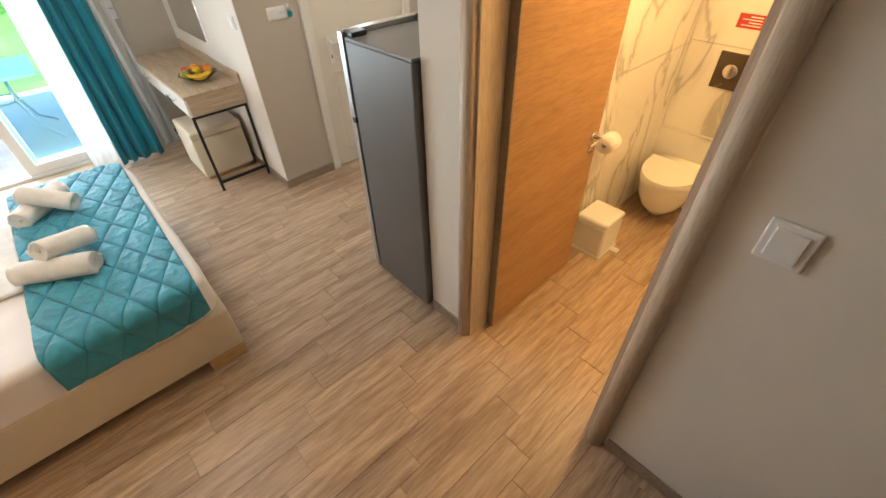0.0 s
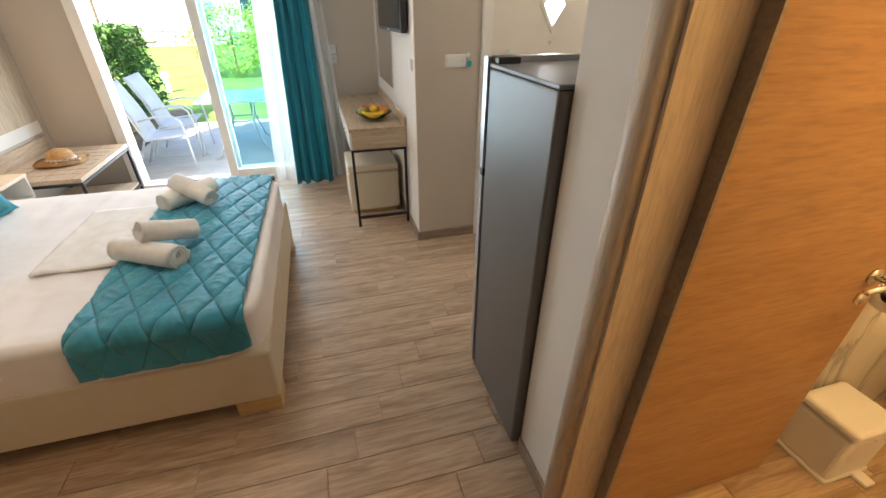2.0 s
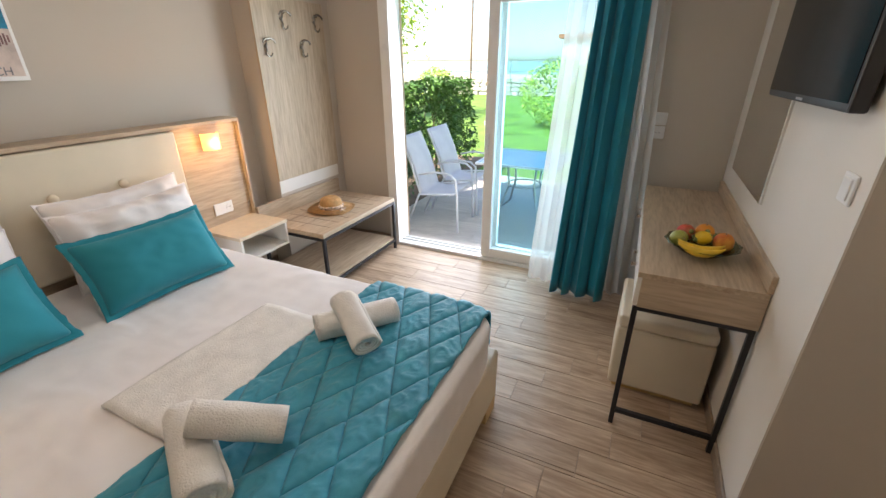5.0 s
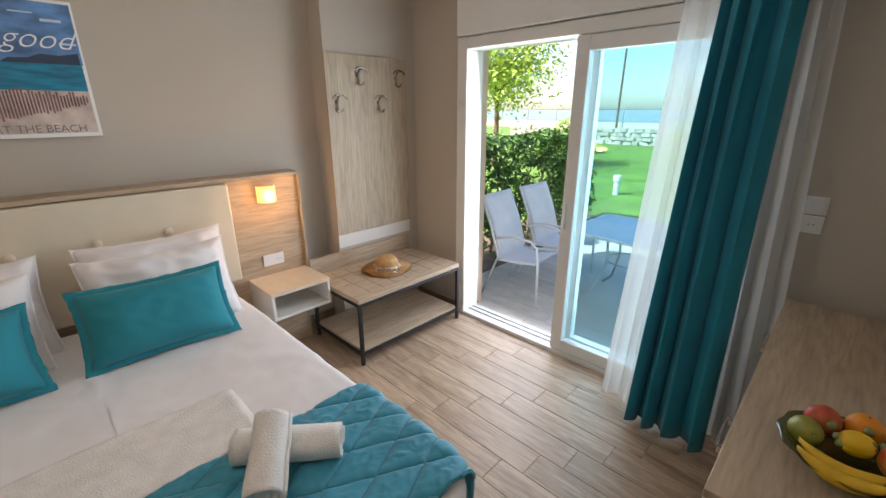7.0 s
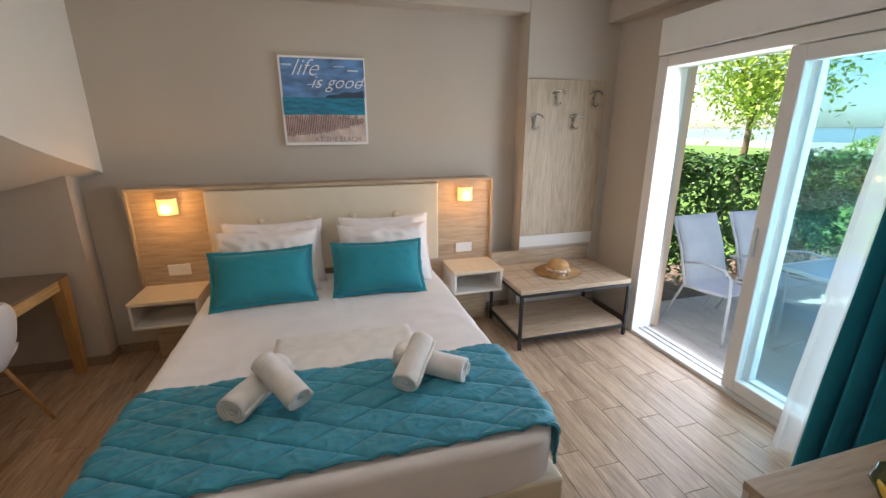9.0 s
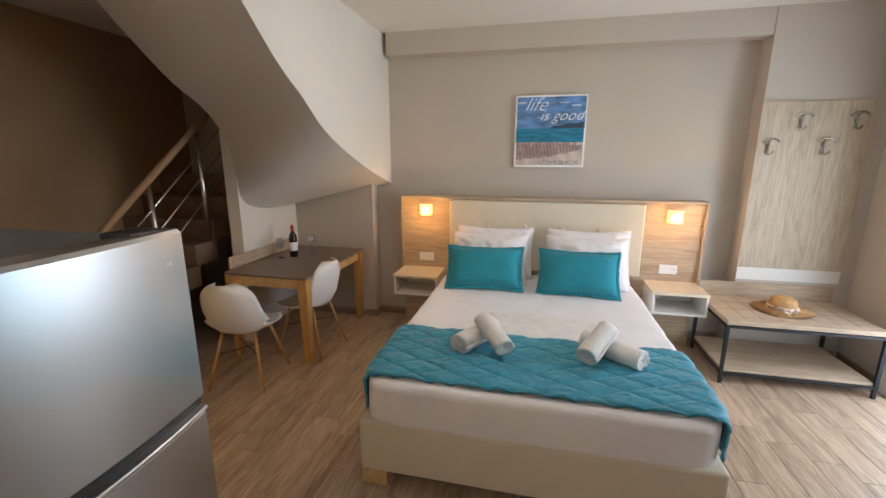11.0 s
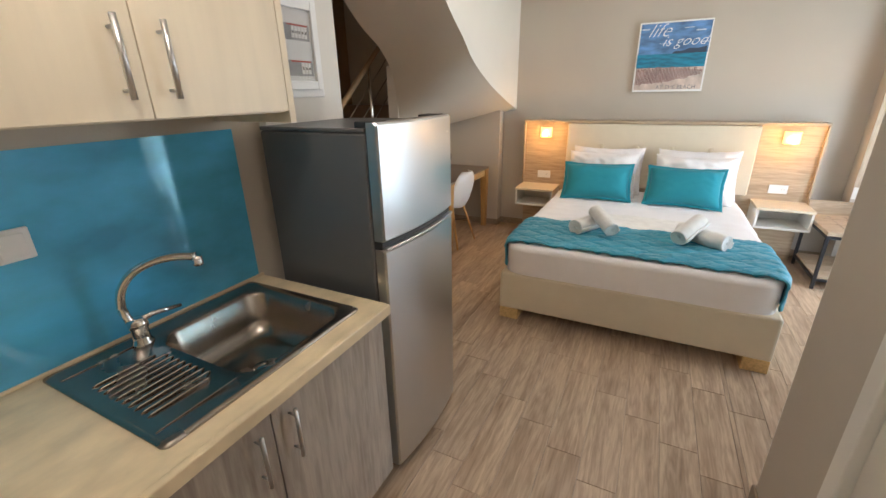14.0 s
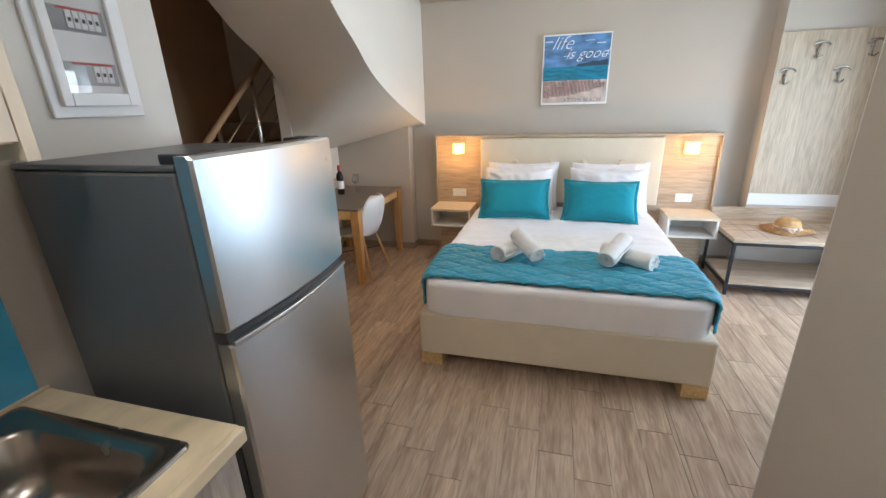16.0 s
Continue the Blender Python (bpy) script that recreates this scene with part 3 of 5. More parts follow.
# quilted runner over the foot of the bed
def runner_point(u, v):
    """v runs over the bed from one hanging end to the other."""
    x = 0.15 + 0.622 * u
    drop, half = 0.168, 0.851 * (1 - ((x + 0.26) / 1.10) ** 14) ** (1 / 14)
    length = 2 * half + 2 * drop
    s = (v - 0.5) * length
    q1, q2 = (x * 1.0 + s * 0.5) / 0.145, (x * 1.0 - s * 0.5) / 0.145
    near = min(abs(q1 - round(q1)), abs(q2 - round(q2))) * 0.145 * 0.89
    crease = 1 - abs(noise.noise((x * 21 + s * 6, s * 13 - x * 5, 2.1)))
    fine = 1 - abs(noise.noise((x * 40 - s * 9, s * 22 + x * 8, 7.7)))
    puff = (0.013 + 0.006 * crease ** 4 + 0.003 * fine ** 4) * (1 - math.exp(-near / 0.011))
    wob = 0.005 * noise.noise((x * 7, s * 5, 0.3)) + 0.002 * noise.noise((x * 26, s * 11, 5.3))
    r = 0.05
    a = abs(s) - (half - r)
    if a <= 0:
        y, z = s, 0.597 + puff + wob
    elif a < r * math.pi / 2:
        b = a / r
        y, z = math.copysign(half - r + (r + puff) * math.sin(b), s), 0.547 + (r + puff) * math.cos(b)
    else:
        h = a - r * math.pi / 2
        y, z = math.copysign(half + puff * 0.6 + wob * 0.5 + 0.004 * math.sin(x * 16) * h * 3, s), 0.547 - h
    skew = 0.012 * s
    return (x + skew, 3.68 + y, z)


run = part("bed_runner", grid(130, 430, runner_point), TEAL, None, "", True)
thicken(run, 0.008, 1)
tagged(run, "teal diamond-quilted satin runner across the bed foot", "bed runner")
for u in (0.0, 1.0):
    part("hem", tube([runner_point(u, k / 120) for k in range(121)], 0.0055, 6), TEAL, run, "stitched hem", True)
for v in (0.0, 1.0):
    part("hem", tube([runner_point(k / 40, v) for k in range(41)], 0.0055, 6), TEAL, run, "stitched hem", True)


# towels: each one a long spiral roll
def towel_roll(length, r, seed, turns=4.0):
    n = int(turns * 22)
    pitch = r / turns
    def at(u, v):
        a = 2 * math.pi * turns * u
        rr = 0.010 + (r - 0.010) * u
        wave = 1 + 0.10 * noise.noise((math.cos(a) * 1.5 + seed, math.sin(a) * 1.5, v * 3))
        x = (v - 0.5) * length + 0.012 * (1 - u) * math.copysign(1, 0.5 - v) * (1 if v in (0, 1) else 0) + 0.006 * noise.noise((u * 6, v * 2, seed))
        return (x, rr * wave * math.cos(a), rr * wave * math.sin(a) * (0.94 if math.sin(a) > 0 else 0.86))
    return grid(n, 14, at)


def towel(at, rz, length, r, seed, tilt=0):
    t = part("towel", towel_roll(length, r, seed), TOWEL, None, "", True)
    thicken(t, 0.012, 0)
    t.matrix_world = pose(*at, 0, tilt, rz)
    tagged(t, "white rolled terry towel lying on the bed", "towel", "rolled towels")


towel((0.30, 3.36, 0.664), -28, 0.35, 0.062, 1.0)
towel((0.375, 3.465, 0.722), 38, 0.26, 0.056, 2.0, 19)
towel((0.315, 4.11, 0.664), 50, 0.35, 0.062, 3.0)
towel((0.375, 4.02, 0.722), -33, 0.26, 0.056, 4.0, 19)


def folded(name, x0, x1, y0, y1, z, layers, label):
    t = thing(name, ((x0 + x1) / 2, (y0 + y1) / 2, z), label, "towel")
    w, d = (x1 - x0) / 2, (y1 - y0) / 2
    for k in range(layers):
        g = grid(24, 24, lambda u, v: ((2 * u - 1) * w, (2 * v - 1) * d, 0.006 + 0.012 * k + 0.003 * noise.noise((u * 4, v * 4, k)) + 0.003 * math.sin(u * 9 + v * 5)))
        thicken(part("layer", g, TOWEL, t, "", True), 0.010, 0)


folded("folded_towel", -0.215, 0.145, 3.38, 4.105, 0.599, 1, "white bath towel laid flat beside the runner")

# ---- picture over the bed ----
pic = thing("picture", (XW + 0.012, 3.745, 1.91), "beach photo canvas with white lettering above the bed", "picture")
P_SKY = mat("print_sky", (0.10, 0.24, 0.50), 0.5, vary=0.5, scale=7, bump=0.02, stretch=(1, 1, 2.5))
P_CLOUD = mat("print_cloud", (0.55, 0.66, 0.78), 0.5, vary=0.2, scale=9, bump=0.02)
P_SEA = mat("print_sea", (0.005, 0.20, 0.34), 0.5, vary=0.4, scale=10, bump=0.02, stretch=(1, 1, 5))
P_LAND = mat("print_headland", (0.03, 0.05, 0.09), 0.6, vary=0.3)
P_SAND = mat("print_sand", (0.62, 0.52, 0.47), 0.6, vary=0.25, scale=14, bump=0.02)
P_FENCE = mat("print_fence", (0.24, 0.13, 0.13), 0.6, vary=0.4, scale=20)
P_WHITE = mat("print_white", (0.86, 0.86, 0.86), 0.6, vary=0.02)
P_GREY = mat("print_grey", (0.22, 0.22, 0.24), 0.6, vary=0.1)
part("canvas", box(0, 0.022, -0.315, 0.315, -0.32, 0.32, 0.003), P_WHITE, pic)
part("printed_sky", box(0.022, 0.0235, -0.30, 0.305, 0.03, 0.305), P_SKY, pic)
part("printed_sea", box(0.022, 0.0238, -0.305, 0.30, -0.095, 0.03), P_SEA, pic)
part("printed_sand", box(0.022, 0.0236, -0.30, 0.30, -0.30, -0.095), P_SAND, pic)
bm = bmesh.new()
rnd = random.Random(3)
pts = [(0.0, 0.03), (0.03, 0.05), (0.10, 0.055), (0.15, 0.075), (0.22, 0.07), (0.295, 0.085), (0.295, 0.03)]
a = [bm.verts.new((0.0242, y, z)) for y, z in pts]
b = [bm.verts.new((0.0232, y, z)) for y, z in pts]
bm.faces.new(a), bm.faces.new(b)
for i in range(len(pts)):
    bm.faces.new((a[i], a[i - 1], b[i - 1], b[i]))
part("printed_headland", bm, P_LAND, pic)
bm = bmesh.new()
for i in range(46):
    y = -0.295 + i * 0.0128
    t = 0.05 * math.sin(i * 0.09)
    cuboid(bm, 0.0238, 0.0245, y, y + 0.008, -0.25 + 0.10 * max(0, i / 46) ** 2 + rnd.uniform(-0.01, 0.01), -0.105 + rnd.uniform(-0.012, 0.012) + t * 0.2)
part("printed_fence", bm, P_FENCE, pic)["kind"] = "stuff"
for i in range(5):
    y, z = rnd.uniform(-0.28, 0.28), rnd.choice([0.29, 0.28, 0.25, 0.22, 0.12])
    w, h = rnd.uniform(0.02, 0.07), rnd.uniform(0.004, 0.014)
    part("printed_cloud", box(0.0236, 0.0240 + i * 0.00001, max(-0.298, y - w), min(0.298, y + w), z, z + h), P_CLOUD, pic)
wm = Matrix(((0, 0, 1, 0), (1, 0, 0, 0), (0, 1, 0, 0), (0, 0, 0, 1)))
words("lettering", "life", 0.17, pose(0.0245, -0.14, 0.185) @ wm, P_WHITE, pic, 0.5, 0.0015, 0.0028)
words("lettering", "is good", 0.13, pose(0.0245, 0.09, 0.10) @ wm, P_WHITE, pic, 0.5, 0.0015, 0.0018)
words("lettering", "AT THE BEACH", 0.052, pose(0.0245, 0.08, -0.295) @ wm, P_GREY, pic)

# ---- coat rack and bench ----
rack = thing("coat_rack", (-1.36, 5.735, 0), "pale oak coat rack board with four nickel hooks", "coat rack")
part("white_backing", box(0, 0.006, -0.365, 0.385, 0.66, 0.80), WHITE, rack)
part("board", box(0.0, 0.02, -0.375, 0.385, 0.77, 2.108, 0.002), OAK_Z, rack)
for y, z in ((-0.102, 1.965), (-0.298, 1.775), (0.08, 1.775), (0.261, 1.965)):
    hk = part("hook", lathe([(0.0, 0), (0.014, 0.001), (0.014, 0.008), (0, 0.01)], 12), NICKEL, rack, "dull nickel double hook", True)
    hk.matrix_local = pose(0.02, y, z, 0, 90, 0)
    bm = tube([(-0.045, 0, 0.045), (-0.035, 0, 0.02), (0.0, 0, 0.012), (0.05, 0, 0.014), (0.065, 0, 0.025)], 0.0065, 8)
    tube([(-0.02 - 0.032 * math.sin(k * math.pi / 10), 0.058 * math.cos(k * math.pi / 10), 0.048) for k in range(11)], 0.0075, 8, bm)
    tube([(0.045 + 0.024 * math.sin(k * math.pi / 8), 0.030 * math.cos(k * math.pi / 8), 0.032) for k in range(9)], 0.006, 8, bm)
    part("prong", bm, NICKEL, hk, "", True)

bench = thing("luggage_bench", (-1.03, 5.585, 0), "oak luggage bench with black steel legs and low shelf", "bench")
part("top", box(-0.30, 0.325, -0.50, 0.50, 0.475, 0.51, 0.002), OAK, bench)
part("shelf", box(-0.30, 0.31, -0.485, 0.485, 0.095, 0.115, 0.002), OAK, bench)
part("backboard", box(-0.325, -0.30, -0.50, 0.50, 0.475, 0.635, 0.002), OAK, bench)
for x in (-0.29, 0.315):
    for y in (-0.49, 0.49):
        part("leg", box(x - 0.012, x + 0.012, y - 0.012, y + 0.012, 0, 0.475, 0.002), BLACK_METAL, bench)
for y in (-0.49, 0.49):
    for z in (0.45, 0.075):
        part("rail", box(-0.277, 0.302, y - 0.011, y + 0.011, z, z + 0.02), BLACK_METAL, bench)
for z in (0.45, 0.075):
    part("rail", box(0.304, 0.326, -0.477, 0.477, z, z + 0.02), BLACK_METAL, bench)
for i in range(7):
    part("groove_strip", box(-0.24, 0.27, -0.36 + i * 0.12 - 0.003, -0.36 + i * 0.12 + 0.003, 0.5095, 0.5115), SKIRT, bench)
for x in (-0.13, 0.05):
    part("groove_strip", box(x, x + 0.005, -0.42, 0.42, 0.5095, 0.5115), SKIRT, bench)

STRAW = mat("straw", (0.52, 0.30, 0.12), 0.8, vary=0.25, scale=30, bump=0.8, fine=160)
SCARF = mat("patterned_scarf", (0.55, 0.42, 0.32), 0.8, vary=0.7, scale=45, bump=0.2)
hat = thing("sun_hat", (-1.03, 5.585, 0.512), "natural straw sun hat with a patterned scarf band", "hat")
brim = lathe([(0.085, 0.012), (0.12, 0.012), (0.16, 0.008), (0.19, 0.006), (0.2, 0.012)], 40)
for v in brim.verts:
    v.co.z += 0.008 * math.sin(3 * math.atan2(v.co.y, v.co.x)) * (v.co.xy.length - 0.08) / 0.12
part("brim", brim, STRAW, hat, "", True)
part("crown", lathe([(0.095, 0.008), (0.096, 0.04), (0.09, 0.075), (0.07, 0.10), (0.035, 0.115), (0.0, 0.118)], 32), STRAW, hat, "", True)
part("scarf", lathe([(0.099, 0.012), (0.106, 0.02), (0.106, 0.036), (0.098, 0.044)], 32), SCARF, hat, "dark spotted scarf band", True)
part("scarf_bow", grid(10, 4, lambda u, v: (0.11 + 0.05 * u, -0.04 + 0.05 * v + 0.03 * math.sin(u * 6), 0.022 + 0.012 * math.sin(u * 9 + v * 3))), SCARF, hat, "", True)


# ---- curtains ----
def curtain(name, x0, x1, y, z0, z1, folds, depth, material, label, lean=0.0, seed=0.0, thick=0.002):
    def at(u, v):
        flare = 0.62 + 0.38 * (1 - v)
        ph = 2 * math.pi * folds * (u + 0.035 * math.sin(7 * u + seed))
        amp = depth * (0.75 + 0.35 * noise.noise((u * 5, v * 1.2, seed)))
        c = (x0 + x1) / 2
        x = c + (u - 0.5) * (x1 - x0) * flare + 0.25 * amp * math.sin(2 * ph) + lean * v
        yy = y + amp * math.sin(ph + 0.7 * math.sin(2.2 * v + seed)) + 0.012 * noise.noise((u * 9, v * 4, seed + 4))
        return (x, yy, z0 + (z1 - z0) * v + 0.006 * noise.noise((u * 12, 0, seed)) * (1 - v))
    ob = part(name, grid(int(folds * 16), 24, at), material, None, "", True)
    if thick:
        thicken(ob, thick)
    return tagged(ob, label, "curtain")


curtain("sheer_curtain", 0.62, 1.42, 6.0, 0.015, 2.74, 9, 0.03, SHEER, "white sheer voile curtain beside the terrace door", 0.0, 2.0, 0)
curtain("curtain", 0.85, 1.23, 5.85, 0.02, 2.74, 3.4, 0.06, TEAL_CURTAIN, "teal blackout curtain gathered beside the terrace door", 0.05, 5.0)
rod = thing("curtain_rail", (0.3, 5.95, 2.74), "white double curtain rail above the terrace door", "curtain rail")
part("rail", boxes((-1.3, 1.4, -0.10, -0.07, 0.0, 0.03), (-1.3, 1.4, 0.03, 0.06, 0.0, 0.03), bevel=0.003), WHITE, rod)
for x in (-1.2, 0.0, 1.3):
    part("bracket", box(x, x + 0.03, -0.10, 0.12, 0.03, 0.06, 0.002), WHITE, rod)

# ---- desk ----
desk = thing("desk", (1.61, 5.36, 0), "oak dressing desk with white drawers on black legs", "desk")
part("top", box(-0.235, 0.225, -0.70, 0.78, 0.83, 0.855, 0.002), OAK, desk)
part("carcass", boxes((-0.215, 0.225, -0.70, -0.68, 0.69, 0.83), (-0.215, 0.225, 0.76, 0.78, 0.69, 0.83), (0.205, 0.225, -0.68, 0.76, 0.69, 0.83), (-0.215, 0.205, -0.68, 0.76, 0.69, 0.705)), OAK_X, desk)
for y0, y1 in ((-0.695, 0.035), (0.045, 0.79)):
    d = part("drawer_front", box(-0.235, -0.216, y0, y1, 0.69, 0.828, 0.002), WHITE, desk, "white drawer front")
    c = (y0 + y1) / 2
    part("handle", boxes((-0.262, -0.256, c - 0.08, c + 0.08, 0.748, 0.772), (-0.258, -0.235, c - 0.08, c - 0.072, 0.752, 0.768), (-0.258, -0.235, c + 0.072, c + 0.08, 0.752, 0.768)), CHROME, d, "chrome bar handle")
for y in (-0.685, 0.765):
    for x in (-0.22, 0.21):
        part("leg", box(x - 0.011, x + 0.011, y - 0.011, y + 0.011, 0, 0.69, 0.002), BLACK_METAL, desk)
    part("rail", box(-0.209, 0.199, y - 0.01, y + 0.01, 0.075, 0.097), BLACK_METAL, desk)
    part("rail", box(-0.209, 0.199, y - 0.01, y + 0.01, 0.668, 0.69), BLACK_METAL, desk)
for x in (0.21,):
    part("rail", box(x - 0.01, x + 0.01, -0.674, 0.754, 0.668, 0.69), BLACK_METAL, desk)

pouf = thing("pouf", (1.57, 5.16, 0), "cream leatherette cube stool under the desk", "stool")
part("plinth", box(-0.20, 0.20, -0.20, 0.20, 0, 0.045, 0.003), PINE, pouf, "pine plinth")
part("body", box(-0.225, 0.225, -0.235, 0.235, 0.04, 0.40, 0.014, 3), CREAM, pouf)
part("seat", box(-0.225, 0.225, -0.235, 0.235, 0.402, 0.47, 0.02, 3), CREAM, pouf)

mir = thing("wall_mirror", (1.84, 5.66, 1.03), "frameless wall mirror above the desk", "mirror")
part("backing", box(-0.008, 0, -0.49, 0.30, 0.03, 0.95), WHITE, mir)
part("glass", box(-0.013, -0.008, -0.49, 0.30, 0.03, 0.95, 0.002), MIRROR, mir, "mirror glass")
part("ledge", box(-0.02, 0, -1.0, 0.5, -0.172, -0.10, 0.002), OAK, mir)

tv = thing("television", (1.765, 4.80, 1.53), "black flat television on a wall bracket", "television", 3)
part("case", box(-0.005, 0.04, -0.37, 0.37, 0, 0.44, 0.008), DARK_TRIM, tv)
part("screen", box(-0.008, -0.004, -0.355, 0.355, 0.025, 0.428), mat("dark_screen", (0.012, 0.012, 0.014), 0.12, vary=0.02, bump=0), tv, "glossy dark screen")
part("bracket", box(0.04, 0.075, -0.06, 0.06, 0.1, 0.3), BLACK_METAL, tv)
part("badge", box(-0.0095, -0.008, -0.03, 0.03, 0.008, 0.016), STEEL, tv)

# fruit bowl
bowl = thing("fruit_bowl", (1.62, 4.97, 0.856), "smoked green glass bowl of mixed fruit", "bowl")
prof = [(0.0, 0.003), (0.05, 0.003), (0.085, 0.015), (0.12, 0.042), (0.148, 0.056), (0.152, 0.058), (0.148, 0.061), (0.118, 0.048), (0.082, 0.021), (0.05, 0.009), (0.0, 0.008)]
bm = lathe(prof, 48)
for v in bm.verts:
    a = math.atan2(v.co.y, v.co.x)
    k = 1 + 0.025 * math.cos(12 * a) * (v.co.xy.length / 0.15) ** 3
    v.co.x, v.co.y = v.co.x * k, v.co.y * k
part("bowl", bm, GREEN_GLASS, bowl, "", True)


def fruit(name, at, r, colour, colour2, label, squash=(1, 1, 1), rot=(0, 0, 0), seed=1, rough=0.35):
    bm = bmesh.new()
    bmesh.ops.create_icosphere(bm, subdivisions=4, radius=r)
    for v in bm.verts:
        d = v.co.normalized()
        v.co = Vector((v.co.x * squash[0], v.co.y * squash[1], v.co.z * squash[2])) * (1 + 0.03 * noise.noise(d * 1.5 + Vector((seed, 0, 0))))
        v.co.z -= 0.12 * r * math.exp(-((d.x ** 2 + d.y ** 2) / 0.05)) * (1 if d.z > 0 else 0)
    m, n, l, b = nodes_of(name + "_skin")
    t, co, rp = n.new("ShaderNodeTexNoise"), n.new("ShaderNodeTexCoord"), n.new("ShaderNodeValToRGB")
    t.inputs["Scale"].default_value, t.inputs["Detail"].default_value = 14, 5
    rp.color_ramp.elements[0].position, rp.color_ramp.elements[1].position = 0.4, 0.62
    rp.color_ramp.elements[0].color, rp.color_ramp.elements[1].color = (*colour, 1), (*colour2, 1)
    l.new(co.outputs["Object"], t.inputs[0]), l.new(t.outputs["Fac"], rp.inputs[0]), l.new(rp.outputs[0], b.inputs["Base Color"])
    b.inputs["Roughness"].default_value = rough
    ob = part(name, bm, m, None, "", True)
    ob.matrix_world = pose(*at, *rot)
    part("stem", tube([(0, 0, r * 0.78 * squash[2]), (0.003, 0, r * 1.02 * squash[2])], 0.0025, 6), SKIRT, ob)
    return tagged(ob, label, "fruit")


bz = 0.868
fruit("apple", (1.555, 5.055, bz + 0.052), 0.040, (0.45, 0.03, 0.02), (0.55, 0.16, 0.05), "shiny red apple in the bowl", seed=1)
fruit("orange", (1.635, 5.075, bz + 0.056), 0.041, (0.75, 0.26, 0.01), (0.8, 0.32, 0.02), "ripe orange in the bowl", seed=2, rough=0.5)
fruit("pear", (1.525, 4.98, bz + 0.046), 0.037, (0.26, 0.28, 0.04), (0.40, 0.36, 0.07), "green pear in the bowl", (1, 1, 1.2), (70, 10, 20), 3)
fruit("lemon", (1.62, 4.985, bz + 0.06), 0.031, (0.80, 0.50, 0.01), (0.85, 0.58, 0.03), "yellow lemon in the bowl", (1, 1, 1.25), (75, 0, 70), 4)
fruit("peach", (1.70, 4.975, bz + 0.056), 0.042, (0.55, 0.10, 0.02), (0.80, 0.36, 0.05), "red and orange peach in the bowl", seed=5, rough=0.6)
GRAPE = mat("green_grape", (0.36, 0.42, 0.16), 0.25, vary=0.15, bump=0, trans=0.3)
gr = thing("grapes", (1.64, 5.02, bz + 0.05), "bunch of pale green grapes in the bowl", "fruit")
rnd = random.Random(8)
bm = bmesh.new()
bmesh.ops.create_uvsphere(bm, u_segments=10, v_segments=7, radius=0.011)
first = part("grape", bm, GRAPE, gr, "", True)
first.location = (0.05, 0.02, 0.015)
for i in range(26):
    g = first.copy()
    scene.collection.objects.link(g)
    g.parent = gr
    g.location = (rnd.uniform(-0.09, 0.09), rnd.uniform(-0.05, 0.05), rnd.uniform(-0.01, 0.03))
BANANA = mat("banana_skin", (0.80, 0.50, 0.03), 0.45, vary=0.15, scale=20, bump=0.05)
bn = thing("bananas", (1.60, 4.905, bz + 0.045), "yellow bananas lying across the bowl rim", "fruit")
for k in range(2):
    pts = [(-0.085 + 0.018 * i, -0.035 + 0.0011 * (i - 5) ** 2 - 0.03 * k, 0.02 * k * 0 + 0.0015 * (i - 5) ** 2 * 0.6 - 0.004 * k) for i in range(11)]
    bm = bmesh.new()
    rs = [0.005, 0.010, 0.015, 0.0175, 0.0185, 0.0185, 0.018, 0.0165, 0.013, 0.008, 0.004]
    rings = []
    for (x, y, z), r in zip(pts, rs):
        rings.append([bm.verts.new((x, y + r * math.cos(2 * math.pi * q / 10), z + r * math.sin(2 * math.pi * q / 10))) for q in range(10)])
    for a, b in zip(rings, rings[1:]):
        for q in range(10):
            bm.faces.new((a[q], a[(q + 1) % 10], b[(q + 1) % 10], b[q]))
    bm.faces.new(rings[0]), bm.faces.new(rings[-1])
    part("banana", bm, BANANA, bn, "", True)

socket_plate("wall_socket", pose(1.385, YN, 1.30, 0, 0, 0), False, parts=("rocker",), label="white light switch on the end wall")
socket_plate("wall_socket", pose(1.385, YN, 1.21, 0, 0, 0), False, label="white single socket on the end wall")
socket_plate("light_switch", pose(1.84, 4.41, 1.335, 0, 0, -90), False, parts=("rocker",), label="white light switch on the desk wall")

# ---- entrance door ----
ed = new("door_2")
tagged(ed, "white panelled entrance door with a diamond window", "door", "", "structure")
part("frame", boxes((2.30, 2.37, 4.30, 4.42, 0, 2.14), (3.27, 3.34, 4.30, 4.42, 0, 2.14), (2.37, 3.27, 4.30, 4.42, 2.07, 2.14), bevel=0.005), WHITE, ed)
DOOR_WHITE = mat("cream_white_door_paint", (0.72, 0.68, 0.60), 0.35, vary=0.02, bump=0.02)
# emission stands in for outdoor light coming through the diamond pane
DG = mat("frosted_glass_with_glow", (0.9, 0.95, 1.0), 0.3, glow=((0.9, 0.97, 1.0), 3.0))
leaf = part("door_leaf", boxes((2.375, 3.265, 4.325, 4.365, 0.008, 2.065), bevel=0.003), DOOR_WHITE, ed)
for x0, x1 in ((2.48, 2.78), (2.86, 3.16)):
    for z0, z1 in ((0.14, 0.86),):
        part("panel_moulding", boxes((x0, x1, 4.316, 4.326, z0, z0 + 0.022), (x0, x1, 4.316, 4.326, z1 - 0.022, z1), (x0, x0 + 0.022, 4.316, 4.326, z0 + 0.022, z1 - 0.022), (x1 - 0.022, x1, 4.316, 4.326, z0 + 0.022, z1 - 0.022), bevel=0.003), DOOR_WHITE, leaf)
bm = bmesh.new()
